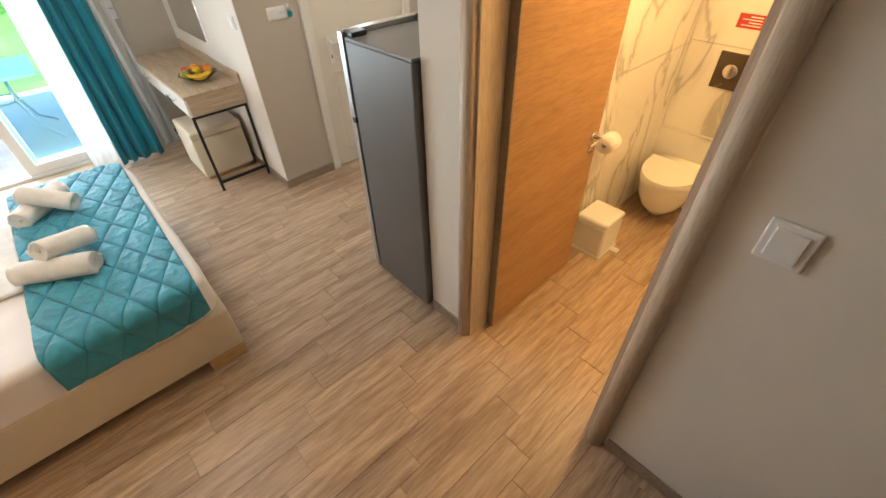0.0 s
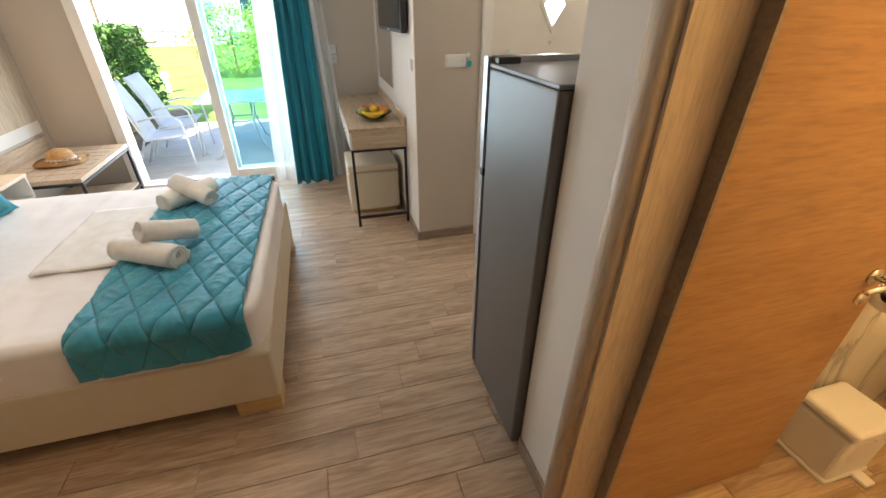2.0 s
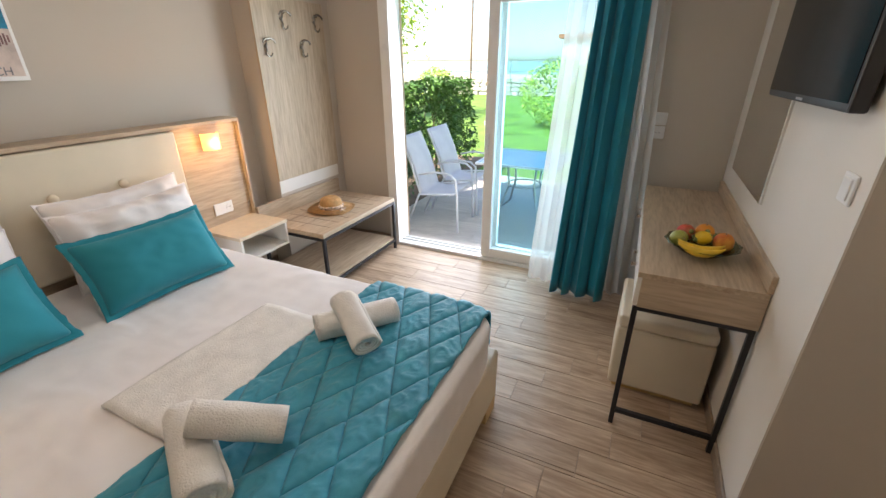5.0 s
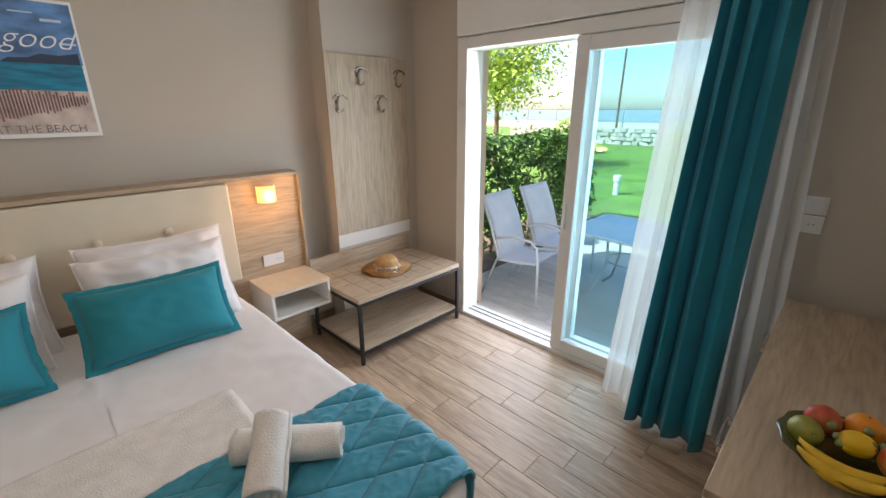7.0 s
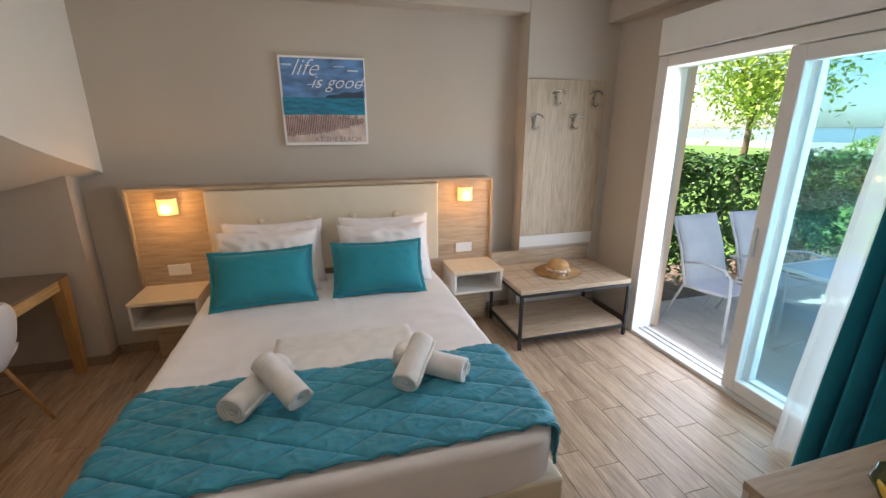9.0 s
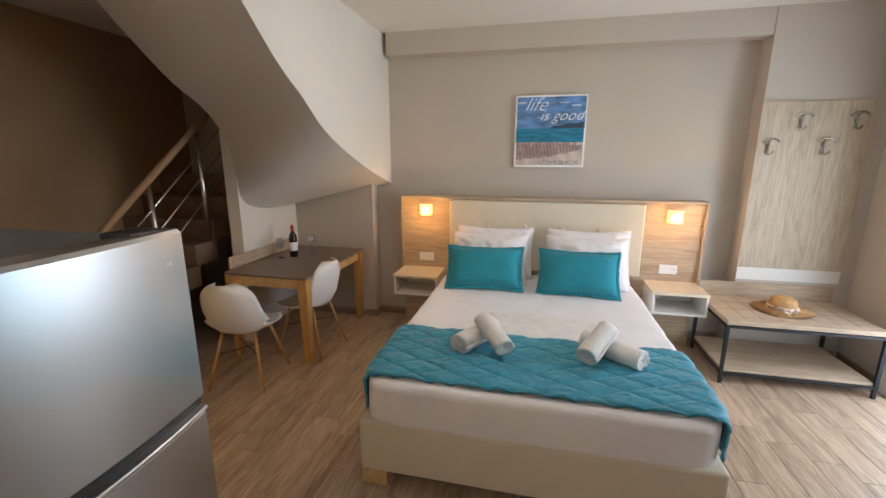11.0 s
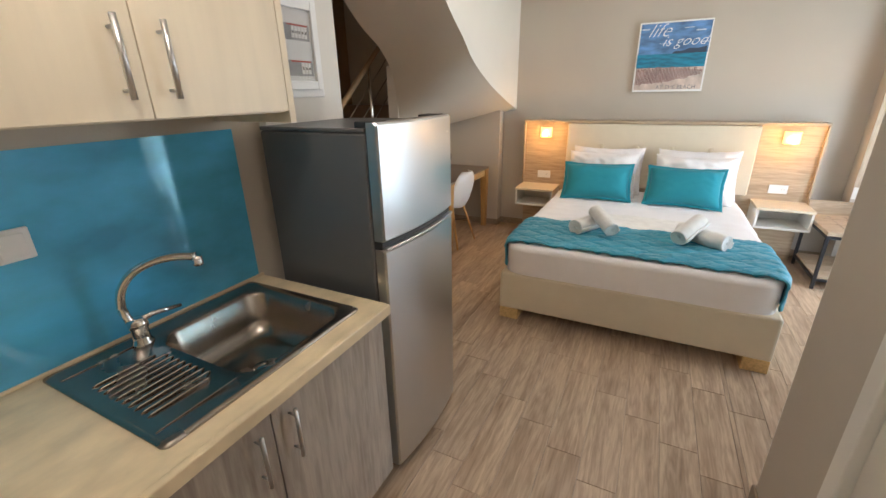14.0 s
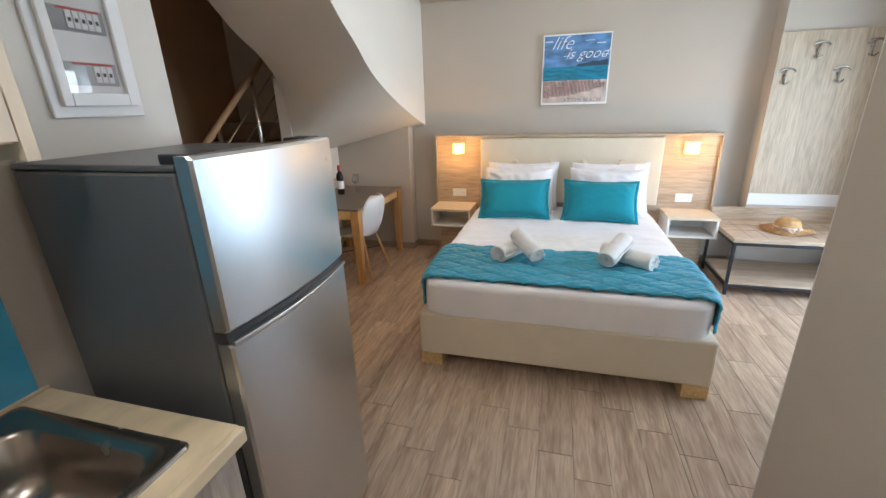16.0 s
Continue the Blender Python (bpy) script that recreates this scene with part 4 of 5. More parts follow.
for rad, y0, y1 in ((0.17, 4.312, 4.326),):
    for s in range(4):
        a0, a1 = s * math.pi / 2, (s + 1) * math.pi / 2
        def q(a, r, y):
            return bm.verts.new((2.82 + 0.62 * r * math.cos(a), y, 1.70 + r * math.sin(a)))
        o0, o1, i0, i1 = q(a0, rad, y0), q(a1, rad, y0), q(a0, rad * 0.75, y0), q(a1, rad * 0.75, y0)
        O0, O1, I0, I1 = q(a0, rad, y1), q(a1, rad, y1), q(a0, rad * 0.75, y1), q(a1, rad * 0.75, y1)
        bm.faces.new((o0, o1, i1, i0)), bm.faces.new((o0, o1, O1, O0)), bm.faces.new((i0, i1, I1, I0))
part("diamond_frame", bm, DOOR_WHITE, leaf)
bm = bmesh.new()
v = [bm.verts.new((2.82 + 0.62 * 0.128 * math.cos(a * math.pi / 2), 4.322, 1.70 + 0.128 * math.sin(a * math.pi / 2))) for a in range(4)]
w = [bm.verts.new((p.co.x, 4.328, p.co.z)) for p in v]
bm.faces.new(v), bm.faces.new(w)
for i in range(4):
    bm.faces.new((v[i], v[i - 1], w[i - 1], w[i]))
part("pane", bm, DG, leaf, "frosted diamond pane with a glow put in for outdoor light")
bm = boxes((2.475, 2.515, 4.317, 4.326, 0.93, 1.15), bevel=0.003)
tube([(2.495, 4.32, 1.10), (2.495, 4.275, 1.10), (2.51, 4.265, 1.10), (2.63, 4.265, 1.10)], 0.010, 10, bm)
part("handle", bm, PLASTIC, leaf, "white lever handle")
part("keyhole", box(2.49, 2.50, 4.3145, 4.3175, 0.975, 1.0), DARK_TRIM, leaf)
for x, z in ((2.50, 1.42), (2.82, 1.47)):
    part("peephole", lathe([(0.012, 0), (0.012, 0.006), (0.0, 0.008)], 12), STEEL, leaf).matrix_local = pose(x, 4.326, z, 90, 0, 0)
ed.location = (0.01, YD - 4.33, 0)
sw = socket_plate("light_switch", pose(2.13, YD, 1.365, 0, 0, 0), True, parts=("rocker", "socket"), label="white key-card switch with keys beside the entrance")
TEAL_TAG = mat("teal_key_fob", (0.01, 0.30, 0.36), 0.35, vary=0.05)
kt = thing("key_ring", (2.215, YD - 0.012, 1.385), "steel key ring with a round teal fob", "keys")
part("hook", boxes((-0.01, 0.01, -0.008, 0.012, 0.0, 0.03), bevel=0.002), PLASTIC, kt)
part("ring", tube([(0.012 * math.cos(a), -0.012, -0.004 + 0.012 * math.sin(a)) for a in [2 * math.pi * i / 16 for i in range(17)]], 0.0014, 6), CHROME, kt)
part("fob", lathe([(0.0, 0), (0.021, 0), (0.021, 0.004), (0, 0.004)], 20), TEAL_TAG, kt, "round teal fob").matrix_local = pose(0.004, -0.012, -0.036, 90, 0, 15)

# ---- fridge ----
fr = thing("refrigerator", (2.079, 2.64, 0), "stainless two-door refrigerator with dark grey sides", "refrigerator")
part("cabinet", box(-0.278, 0.278, -0.295, 0.20, 0.03, 1.50, 0.008), FRIDGE_SIDE, fr, "dark grey enamelled body")
part("top_cap", box(-0.278, 0.278, -0.295, 0.20, 1.501, 1.516, 0.004), FRIDGE_SIDE, fr, "dark grey top")
part("gasket", box(-0.27, 0.27, 0.20, 0.212, 0.05, 1.51), DARK_TRIM, fr)


def bowed(w, y0, y1, z0, z1, bow, edge=0.008, n=24):
    """A door slab whose front bows outwards, with eased edges all round."""
    bm = bmesh.new()
    rings = []
    for z, e in ((z0, edge), (z0 + edge, 0.0), (z1 - edge, 0.0), (z1, edge)):
        ring = [bm.verts.new((-w, y0, z)), bm.verts.new((-w, y1 - edge - e, z))]
        for k in range(n + 1):
            x = (w - edge * 0.6) * (2 * k / n - 1)
            ring.append(bm.verts.new((x, y1 - e + bow * (1 - (x / w) ** 2), z)))
        ring += [bm.verts.new((w, y1 - edge - e, z)), bm.verts.new((w, y0, z))]
        rings.append(ring)
    for a, b in zip(rings, rings[1:]):
        for i in range(len(a)):
            bm.faces.new((a[i], a[(i + 1) % len(a)], b[(i + 1) % len(a)], b[i]))
    bm.faces.new(rings[0]), bm.faces.new(rings[-1])
    return bm


for name, z0, z1, label in (("lower_door", 0.04, 1.085, "brushed steel lower door"), ("upper_door", 1.118, 1.535, "brushed steel freezer door")):
    part(name, bowed(0.282, 0.212, 0.256, z0, z1, 0.024), STEEL, fr, label)
part("grip", bowed(0.281, 0.212, 0.244, 1.087, 1.116, 0.024, 0.003), DARK_TRIM, fr, "recessed dark grip between the doors")
part("grip_lip", bowed(0.279, 0.214, 0.264, 1.086, 1.096, 0.026, 0.003), STEEL, fr, "curved grip lip")
part("hinge_cover", box(-0.265, -0.18, 0.15, 0.23, 1.515, 1.538, 0.004), DARK_TRIM, fr)
part("hinge_cover", box(0.18, 0.265, 0.15, 0.23, 1.515, 1.538, 0.004), DARK_TRIM, fr)
for i in range(7):
    part("badge", box(-0.235 + i * 0.008, -0.230 + i * 0.008, 0.258, 0.2655, 1.462, 1.470), WHITE, fr)
for x in (-0.22, 0.22):
    for y in (-0.2, 0.2):
        part("foot", lathe([(0.018, 0), (0.018, 0.03)], 12), DARK_TRIM, fr).location = (x, y, 0)

fb = thing("fuse_box", (2.095, 2.335, 1.815), "white wall fuse box with a clear window", "fuse box")
part("casing", boxes((-0.13, 0.13, 0, 0.012, -0.20, 0.20), bevel=0.004), PLASTIC, fb)
part("door_frame", boxes((-0.105, -0.08, 0.012, 0.026, -0.17, 0.17), (0.08, 0.105, 0.012, 0.026, -0.17, 0.17), (-0.08, 0.08, 0.012, 0.026, -0.17, -0.135), (-0.08, 0.08, 0.012, 0.026, 0.135, 0.17), bevel=0.003), PLASTIC, fb)
part("window", box(-0.082, 0.082, 0.018, 0.021, -0.137, 0.137), glass("clear_cover", (0.97, 0.97, 0.97)), fb, "clear inspection window")
BREAKER = mat("grey_breaker", (0.35, 0.36, 0.38), 0.5, vary=0.1)
RED = mat("red_print", (0.5, 0.05, 0.04), 0.5)
for z, n in ((0.05, 5), (-0.085, 3)):
    part("breaker_row", box(-0.07, 0.07, 0.012, 0.0135, z - 0.03, z + 0.03), BREAKER, fb)
    for i in range(n):
        br = part("breaker", box(-0.055 + i * 0.018, -0.039 + i * 0.018, 0.0135, 0.017, z - 0.022, z + 0.022, 0.001), PLASTIC, fb)
        part("lever", box(-0.051 + i * 0.018, -0.043 + i * 0.018, 0.0165, 0.0178, z - 0.006, z + 0.004), DARK_TRIM, br)
    part("label_strip", box(-0.06, 0.05, 0.0136, 0.0142, z + 0.023, z + 0.029), RED, fb)

# ---- kitchen ----
def base_unit(x0, x1, label):
    c = thing("base_cabinet", ((x0 + x1) / 2, 2.53, 0), label, "cabinet", 0, "kitchen base cabinets")
    w = (x1 - x0) / 2
    part("body", boxes((-w, -w + 0.018, -0.228, 0.355, 0.10, 0.87), (w - 0.018, w, -0.228, 0.355, 0.10, 0.87), (-w + 0.018, w - 0.018, -0.228, 0.355, 0.10, 0.118), (-w + 0.018, w - 0.018, -0.228, -0.218, 0.118, 0.87)), OAK_Z, c)
    part("plinth", box(-w, w, -0.22, 0.30, 0, 0.10), GREY_OAK, c)
    for a, b, hx in ((-w + 0.002, -0.002, -0.058), (0.002, w - 0.002, 0.058)):
        d = part("door", box(a, b, 0.357, 0.376, 0.105, 0.868, 0.0015), GREY_OAK, c, "grey wood-grain door")
        bm = tube([(hx, 0.405, 0.645), (hx, 0.405, 0.815)], 0.006, 8)
        tube([(hx, 0.376, 0.67), (hx, 0.405, 0.67)], 0.004, 8, bm), tube([(hx, 0.376, 0.79), (hx, 0.405, 0.79)], 0.004, 8, bm)
        part("handle", bm, STEEL, d, "steel bar handle", True)


base_unit(2.43, 3.478, "grey wood-grain kitchen base cabinet under the sink")
base_unit(3.483, 3.945, "grey wood-grain kitchen base cabinet")
ct = thing("worktop", (3.19, 2.62, 0.87), "cream travertine-look laminate worktop", "worktop")
X0, X1, Y0, Y1 = 2.535 - 3.19, 2.945 - 3.19, 2.40 - 2.62, 2.825 - 2.62
bm = bmesh.new()
rim = [[bm.verts.new((x, y, z)) for x, y in ((a, c), (b, c), (b, d), (a, d))] for a, b, c, d in ((-0.767, 0.765, -0.323, 0.305), (X0, X1, Y0, Y1)) for z in (0.0, 0.04)]
for p, q in ((rim[1], rim[3]), (rim[0], rim[2]), (rim[0], rim[1]), (rim[2], rim[3])):
    for k in range(4):
        bm.faces.new((p[k], p[k - 1], q[k - 1], q[k]))
part("slab", bm, COUNTER, ct)
part("front_edge", box(-0.767, 0.765, 0.304, 0.325, 0.0, 0.0405, 0.004), COUNTER, ct)
part("upstand", box(-0.767, 0.765, -0.323, -0.313, 0.041, 0.052, 0.003), COUNTER, ct)


def rounded(cx, cy, w, d, r, z, n=6):
    pts = []
    for sx, sy, a0 in ((1, 1, 0), (-1, 1, 90), (-1, -1, 180), (1, -1, 270)):
        for k in range(n + 1):
            a = radians(a0 + 90 * k / n)
            pts.append((cx + sx * (w / 2 - r) + r * math.cos(a), cy + sy * (d / 2 - r) + r * math.sin(a), z))
    return pts


sink = thing("sink", (2.845, 2.593, 0.911), "stainless inset sink with ridged drainboard", "sink")
bm = bmesh.new()
loops = [rounded(0, 0, 0.69, 0.552, 0.02, 0), rounded(0, 0, 0.69, 0.552, 0.02, 0.005), rounded(0, 0, 0.66, 0.522, 0.02, 0.007), rounded(-0.105, 0.022, 0.40, 0.43, 0.07, 0.004), rounded(-0.105, 0.022, 0.385, 0.415, 0.07, -0.006),
         rounded(-0.105, 0.022, 0.36, 0.39, 0.07, -0.10), rounded(-0.105, 0.022, 0.33, 0.36, 0.07, -0.145), rounded(-0.105, 0.022, 0.26, 0.29, 0.06, -0.155), rounded(-0.105, 0.022, 0.09, 0.09, 0.044, -0.158), rounded(-0.105, 0.022, 0.07, 0.07, 0.034, -0.165)]
rings = [[bm.verts.new(p) for p in lo] for lo in loops]
for a, b in zip(rings, rings[1:]):
    for i in range(len(a)):
        bm.faces.new((a[i], a[(i + 1) % len(a)], b[(i + 1) % len(a)], b[i]))
bm.faces.new(rings[-1])
part("basin", bm, SINK_STEEL, sink, "", True)
part("drain", lathe([(0.032, -0.164), (0.032, -0.161), (0.012, -0.160), (0.0, -0.1595)], 20), CHROME, sink, "", True).location = (-0.105, 0.022, 0)
for i in range(10):
    y = -0.10 + i * 0.0272
    x0 = 0.122 + (0.02 if i in (0, 9) else 0)
    part("ridge", tube([(x0, y, 0.006), (x0 + 0.01, y, 0.0095), (0.292, y, 0.0095), (0.303, y, 0.006)], 0.0035, 6), SINK_STEEL, sink, "", True)
for y in (-0.215, 0.205):
    part("drainboard_rim", box(0.11, 0.325, y, y + 0.008, 0.006, 0.0095, 0.001), SINK_STEEL, sink)
tap = thing("tap", (2.962, 2.392, 0.918), "chrome swan-neck kitchen mixer tap", "tap")
part("body", lathe([(0.030, 0), (0.030, 0.006), (0.024, 0.012), (0.023, 0.05), (0.027, 0.058), (0.027, 0.078), (0.015, 0.088), (0.0, 0.089)], 24), CHROME, tap, "", True)
neck = catmull([(0.0, 0.03), (-0.026, 0.10), (-0.022, 0.165), (0.015, 0.222), (0.075, 0.258), (0.14, 0.272), (0.205, 0.268)], 5)
part("spout", tube([(-0.61 * p[0], 0.79 * p[0], p[1]) for p in neck], 0.0125, 14), CHROME, tap, "", True)
part("nozzle", lathe([(0.013, 0), (0.015, 0.004), (0.015, 0.026), (0.0, 0.030)], 14), CHROME, tap, "", True).location = (-0.126, 0.163, 0.240)
part("lever", tube([(0.0, 0.0, 0.075), (-0.04, 0.012, 0.086), (-0.12, 0.028, 0.080)], 0.012, 10, r_end=0.006), CHROME, tap, "", True)

sp = structure("splashback", box(2.445, 3.99, 2.295, 2.301, 0.922, 1.512), SPLASH, "turquoise glass splashback")
socket_plate("light_switch", pose(3.137, 2.301, 1.283, 0, 0, 180), False, parts=("rocker",), label="white switch on the turquoise splashback")


def wall_unit(x0, x1):
    c = thing("wall_cabinet", ((x0 + x1) / 2, 2.30, 1.575), "cream laminate wall cabinet with bar handles", "cabinet", 0, "kitchen wall cabinets")
    w = (x1 - x0) / 2
    part("body", box(-w, w, 0.0, 0.35, 0.0, 0.72), CREAM_FRONT, c)
    for a, b, hx in ((-w + 0.002, -0.0015, -0.051), (0.0015, w - 0.002, 0.051)):
        d = part("door", box(a, b, 0.352, 0.37, 0.004, 0.716, 0.0015), CREAM_FRONT, c)
        bm = tube([(hx, 0.40, 0.047), (hx, 0.40, 0.214)], 0.007, 8)
        tube([(hx, 0.37, 0.066), (hx, 0.40, 0.066)], 0.004, 8, bm), tube([(hx, 0.37, 0.19), (hx, 0.40, 0.19)], 0.004, 8, bm)
        part("handle", bm, STEEL, d, "brushed bar handle", True)


wall_unit(2.506, 3.332)
wall_unit(3.337, 3.97)
cp = thing("cabinet_end_panel", (2.493, 2.30, 1.543), "cream end panel of the wall cabinets", "panel")
part("panel", box(-0.012, 0.012, 0, 0.37, 0, 0.752, 0.001), CREAM_FRONT, cp)

# ---- bathroom ----
bd = new("door_3")
tagged(bd, "honey wood bathroom door standing open, with chrome lever", "door", "", "structure")
def jamb(y0, y1, ym, sgn):
    """Door lining with a rounded architrave on the room side."""
    bm = box(1.84, 2.0, y0, y1, 0, 2.08)
    part("lining", bm, FRAME_WOOD, bd)
    ya, yb = (ym, ym + sgn * 0.075)
    pts = [(1.85 - 0.045 * math.sin(math.pi * k / 8) ** 0.6, ya + (yb - ya) * (0.5 - 0.5 * math.cos(math.pi * k / 8))) for k in range(9)]
    b2 = bmesh.new()
    lo, hi = [b2.verts.new((x, y, 0)) for x, y in pts], [b2.verts.new((x, y, 2.13)) for x, y in pts]
    for i in range(8):
        b2.faces.new((lo[i], lo[i + 1], hi[i + 1], hi[i]))
    b2.faces.new((lo[0], lo[-1], hi[-1], hi[0]))
    b2.faces.new(hi), b2.faces.new(lo)
    part("architrave", b2, FRAME_WOOD, bd, "", True)


jamb(2.01, 2.042, 2.02, 1)
jamb(1.188, 1.22, 1.20, -1)
part("lining", box(1.84, 2.0, 1.22, 2.01, 2.05, 2.08), FRAME_WOOD, bd)
part("architrave", box(1.805, 1.849, 1.125, 2.105, 2.08, 2.15, 0.012, 3), FRAME_WOOD, bd)
bl = part("door_leaf", box(1.995, 2.775, 1.965, 2.005, 0.006, 2.045, 0.002), DOOR_WOOD, bd, "honey veneered leaf")
part("hinge_edge", box(1.985, 1.995, 1.962, 2.008, 0.006, 2.045), SKIRT, bd)
bm = lathe([(0.026, 0), (0.026, 0.008), (0, 0.009)], 16)
ro = part("rosette", bm, CHROME, bl, "", True)
ro.matrix_local = pose(2.715, 1.965, 1.0, 90, 0, 0)
part("lever", tube([(2.715, 1.96, 1.0), (2.715, 1.915, 1.0), (2.70, 1.91, 1.0), (2.60, 1.91, 1.0)], 0.009, 10), CHROME, bl, "chrome lever handle", True)
part("rosette", lathe([(0.024, 0), (0.024, 0.008), (0, 0.009)], 16), CHROME, bl, "", True).matrix_local = pose(2.715, 1.965, 0.92, 90, 0, 0)

wc = thing("toilet", (4.016, 1.80, 0), "white wall-hung toilet with closed lid", "toilet")
bm = bmesh.new()
secs = [(0.40, 0.185, 0.0), (0.36, 0.185, 0.01), (0.26, 0.17, 0.02), (0.17, 0.14, 0.05), (0.10, 0.09, 0.09)]
rings = []
for z, w, bk in secs:
    ring = []
    for k in range(25):
        a = radians(-90 + 180 * k / 24)
        ring.append(bm.verts.new((-(0.18 + (0.36 - bk * 1.6) * math.cos(a) ** 0.7), w * math.sin(a), z)))
    ring = [bm.verts.new((0, -w * 0.95, z))] + ring + [bm.verts.new((0, w * 0.95, z))]
    rings.append(ring)
for a, b in zip(rings, rings[1:]):
    for i in range(len(a) - 1):
        bm.faces.new((a[i], a[i + 1], b[i + 1], b[i]))
bm.faces.new(rings[0]), bm.faces.new(rings[-1])
part("pan", bm, CERAMIC, wc, "", True)
def lid_bm(z0, z1, g):
    bm = bmesh.new()
    lo, hi = [], []
    for k in range(25):
        a = radians(-90 + 180 * k / 24)
        p = (-(0.16 + (0.385 + g) * math.cos(a) ** 0.7), (0.19 + g) * math.sin(a))
        lo.append(bm.verts.new((*p, z0))), hi.append(bm.verts.new((p[0] * 0.99, p[1] * 0.98, z1)))
    for q in (lo, hi):
        bm.faces.new(q)
    for i in range(25):
        bm.faces.new((lo[i], lo[i - 1], hi[i - 1], hi[i]))
    return bm


part("seat", lid_bm(0.401, 0.418, 0.0), CERAMIC, wc)
part("lid", lid_bm(0.420, 0.442, 0.004), CERAMIC, wc)
wc.scale = (1.0, 1.08, 1.0)
fl = thing("flush_plate", (4.016, 1.765, 1.075), "dark polished dual flush plate", "flush plate")
part("plate", box(-0.012, 0, -0.095, 0.095, -0.115, 0.115, 0.004), FLUSH, fl)
part("button", lathe([(0.045, 0), (0.045, 0.004), (0.04, 0.006), (0, 0.006)], 24), CHROME, fl, "", True).matrix_local = pose(-0.012, 0, 0, 0, -90, 0)
sg = thing("notice", (4.016, 1.765, 1.37), "small red and white printed notice", "sign")
part("card", box(-0.003, 0, -0.075, 0.075, -0.04, 0.04), RED, sg)
for i in range(4):
    part("text_bar", box(-0.004, -0.003, -0.06, 0.01 + 0.04 * (i % 2), 0.022 - i * 0.016, 0.028 - i * 0.016), P_WHITE, sg)
pr = thing("paper_holder", (3.04, 2.075, 0.84), "chrome paper holder with a white roll", "paper holder")
part("bracket", tube([(-0.06, 0, 0.03), (-0.06, -0.03, 0.03), (-0.06, -0.06, 0.0), (0.08, -0.06, 0.0)], 0.006, 8), CHROME, pr, "", True)
part("mount", lathe([(0.024, 0), (0.024, 0.012), (0, 0.013)], 16), CHROME, pr, "", True).matrix_local = pose(-0.06, 0, 0.03, 90, 0, 0)
part("paper_roll", lathe([(0.02, -0.05), (0.057, -0.05), (0.057, 0.05), (0.02, 0.05), (0.02, -0.05)], 28), SHEET, pr, "white paper roll", True).matrix_local = pose(0.0, -0.06, -0.014, 0, 90, 0)
bi = thing("pedal_bin", (3.085, 1.95, 0), "white plastic pedal bin on the floor", "bin")
part("bucket", box(-0.11, 0.11, -0.10, 0.10, 0.015, 0.235, 0.02, 3), PLASTIC, bi)
part("lid", box(-0.115, 0.115, -0.105, 0.105, 0.238, 0.275, 0.017, 3), PLASTIC, bi)
part("base", box(-0.113, 0.113, -0.103, 0.103, 0, 0.02, 0.006), PLASTIC, bi)
bi.scale = (1.1, 1.1, 1.12)
part("pedal", box(0.02, 0.07, -0.155, -0.10, 0.006, 0.022, 0.005), PLASTIC, bi)

def ceiling_lamp(x, y, label):
    c = thing("ceiling_lamp", (x, y, H), label, "lamp")
    part("base", lathe([(0.12, 0), (0.12, -0.025), (0, -0.025)], 24), WHITE, c)
    part("globe", lathe([(0.11, -0.026), (0.10, -0.055), (0.07, -0.08), (0.0, -0.092)], 24), LAMP_GLASS, c, "lit opal glass", True)


ceiling_lamp(2.9, 1.4, "round lit opal ceiling lamp in the bathroom")
# unseen fitting, added to go with the kitchen fill light
ceiling_lamp(3.3, 3.2, "added fill lamp over the kitchen, shaped as a round opal fitting")
# made-up ceiling fitting for the fill light over the bed
ceiling_lamp(0.35, 3.65, "added fill lamp over the bed, shaped as a round opal fitting")
socket_plate("light_switch", pose(1.85, 0.972, 1.355, 0, 0, -90) @ Matrix.Diagonal((1.3, 1.2, 1.45, 1)), False, parts=("rocker",), label="white double rocker switch beside the bathroom door")

# ---- table and chairs under the stair ----
TABLE_TOP = mat("taupe_table_top", (0.20, 0.155, 0.12), 0.4, vary=0.08, scale=5)
tb = thing("dining_table", (-0.80, 1.545, 0), "taupe-topped dining table on honey pine legs", "table")
part("tabletop", box(-0.555, 0.555, -0.375, 0.375, 0.73, 0.752, 0.003), TABLE_TOP, tb)
for sx in (-1, 1):
    for sy in (-1, 1):
        bm = bmesh.new()
        cuboid(bm, sx * 0.512 - 0.042, sx * 0.512 + 0.042, sy * 0.332 - 0.042, sy * 0.332 + 0.042, 0, 0.73, 0.003)
        for v in bm.verts:
            k = 0.65 + 0.35 * v.co.z / 0.73
            v.co.x, v.co.y = sx * 0.512 + (v.co.x - sx * 0.512) * k, sy * 0.332 + (v.co.y - sy * 0.332) * k
        part("leg", bm, PINE_Z, tb)
for y in (-0.35, 0.335):
    part("apron", box(-0.472, 0.472, y, y + 0.018, 0.65, 0.73), PINE, tb)
for x in (-0.54, 0.522):
    part("apron", box(x, x + 0.018, -0.292, 0.292, 0.65, 0.73), PINE, tb)
up = thing("wall_strip", (-0.83, 1.15, 0.80), "oak splash strip on the wall behind the table", "panel")
part("strip", box(-0.53, 0.50, 0, 0.014, -0.045, 0.055, 0.002), OAK_X, up)


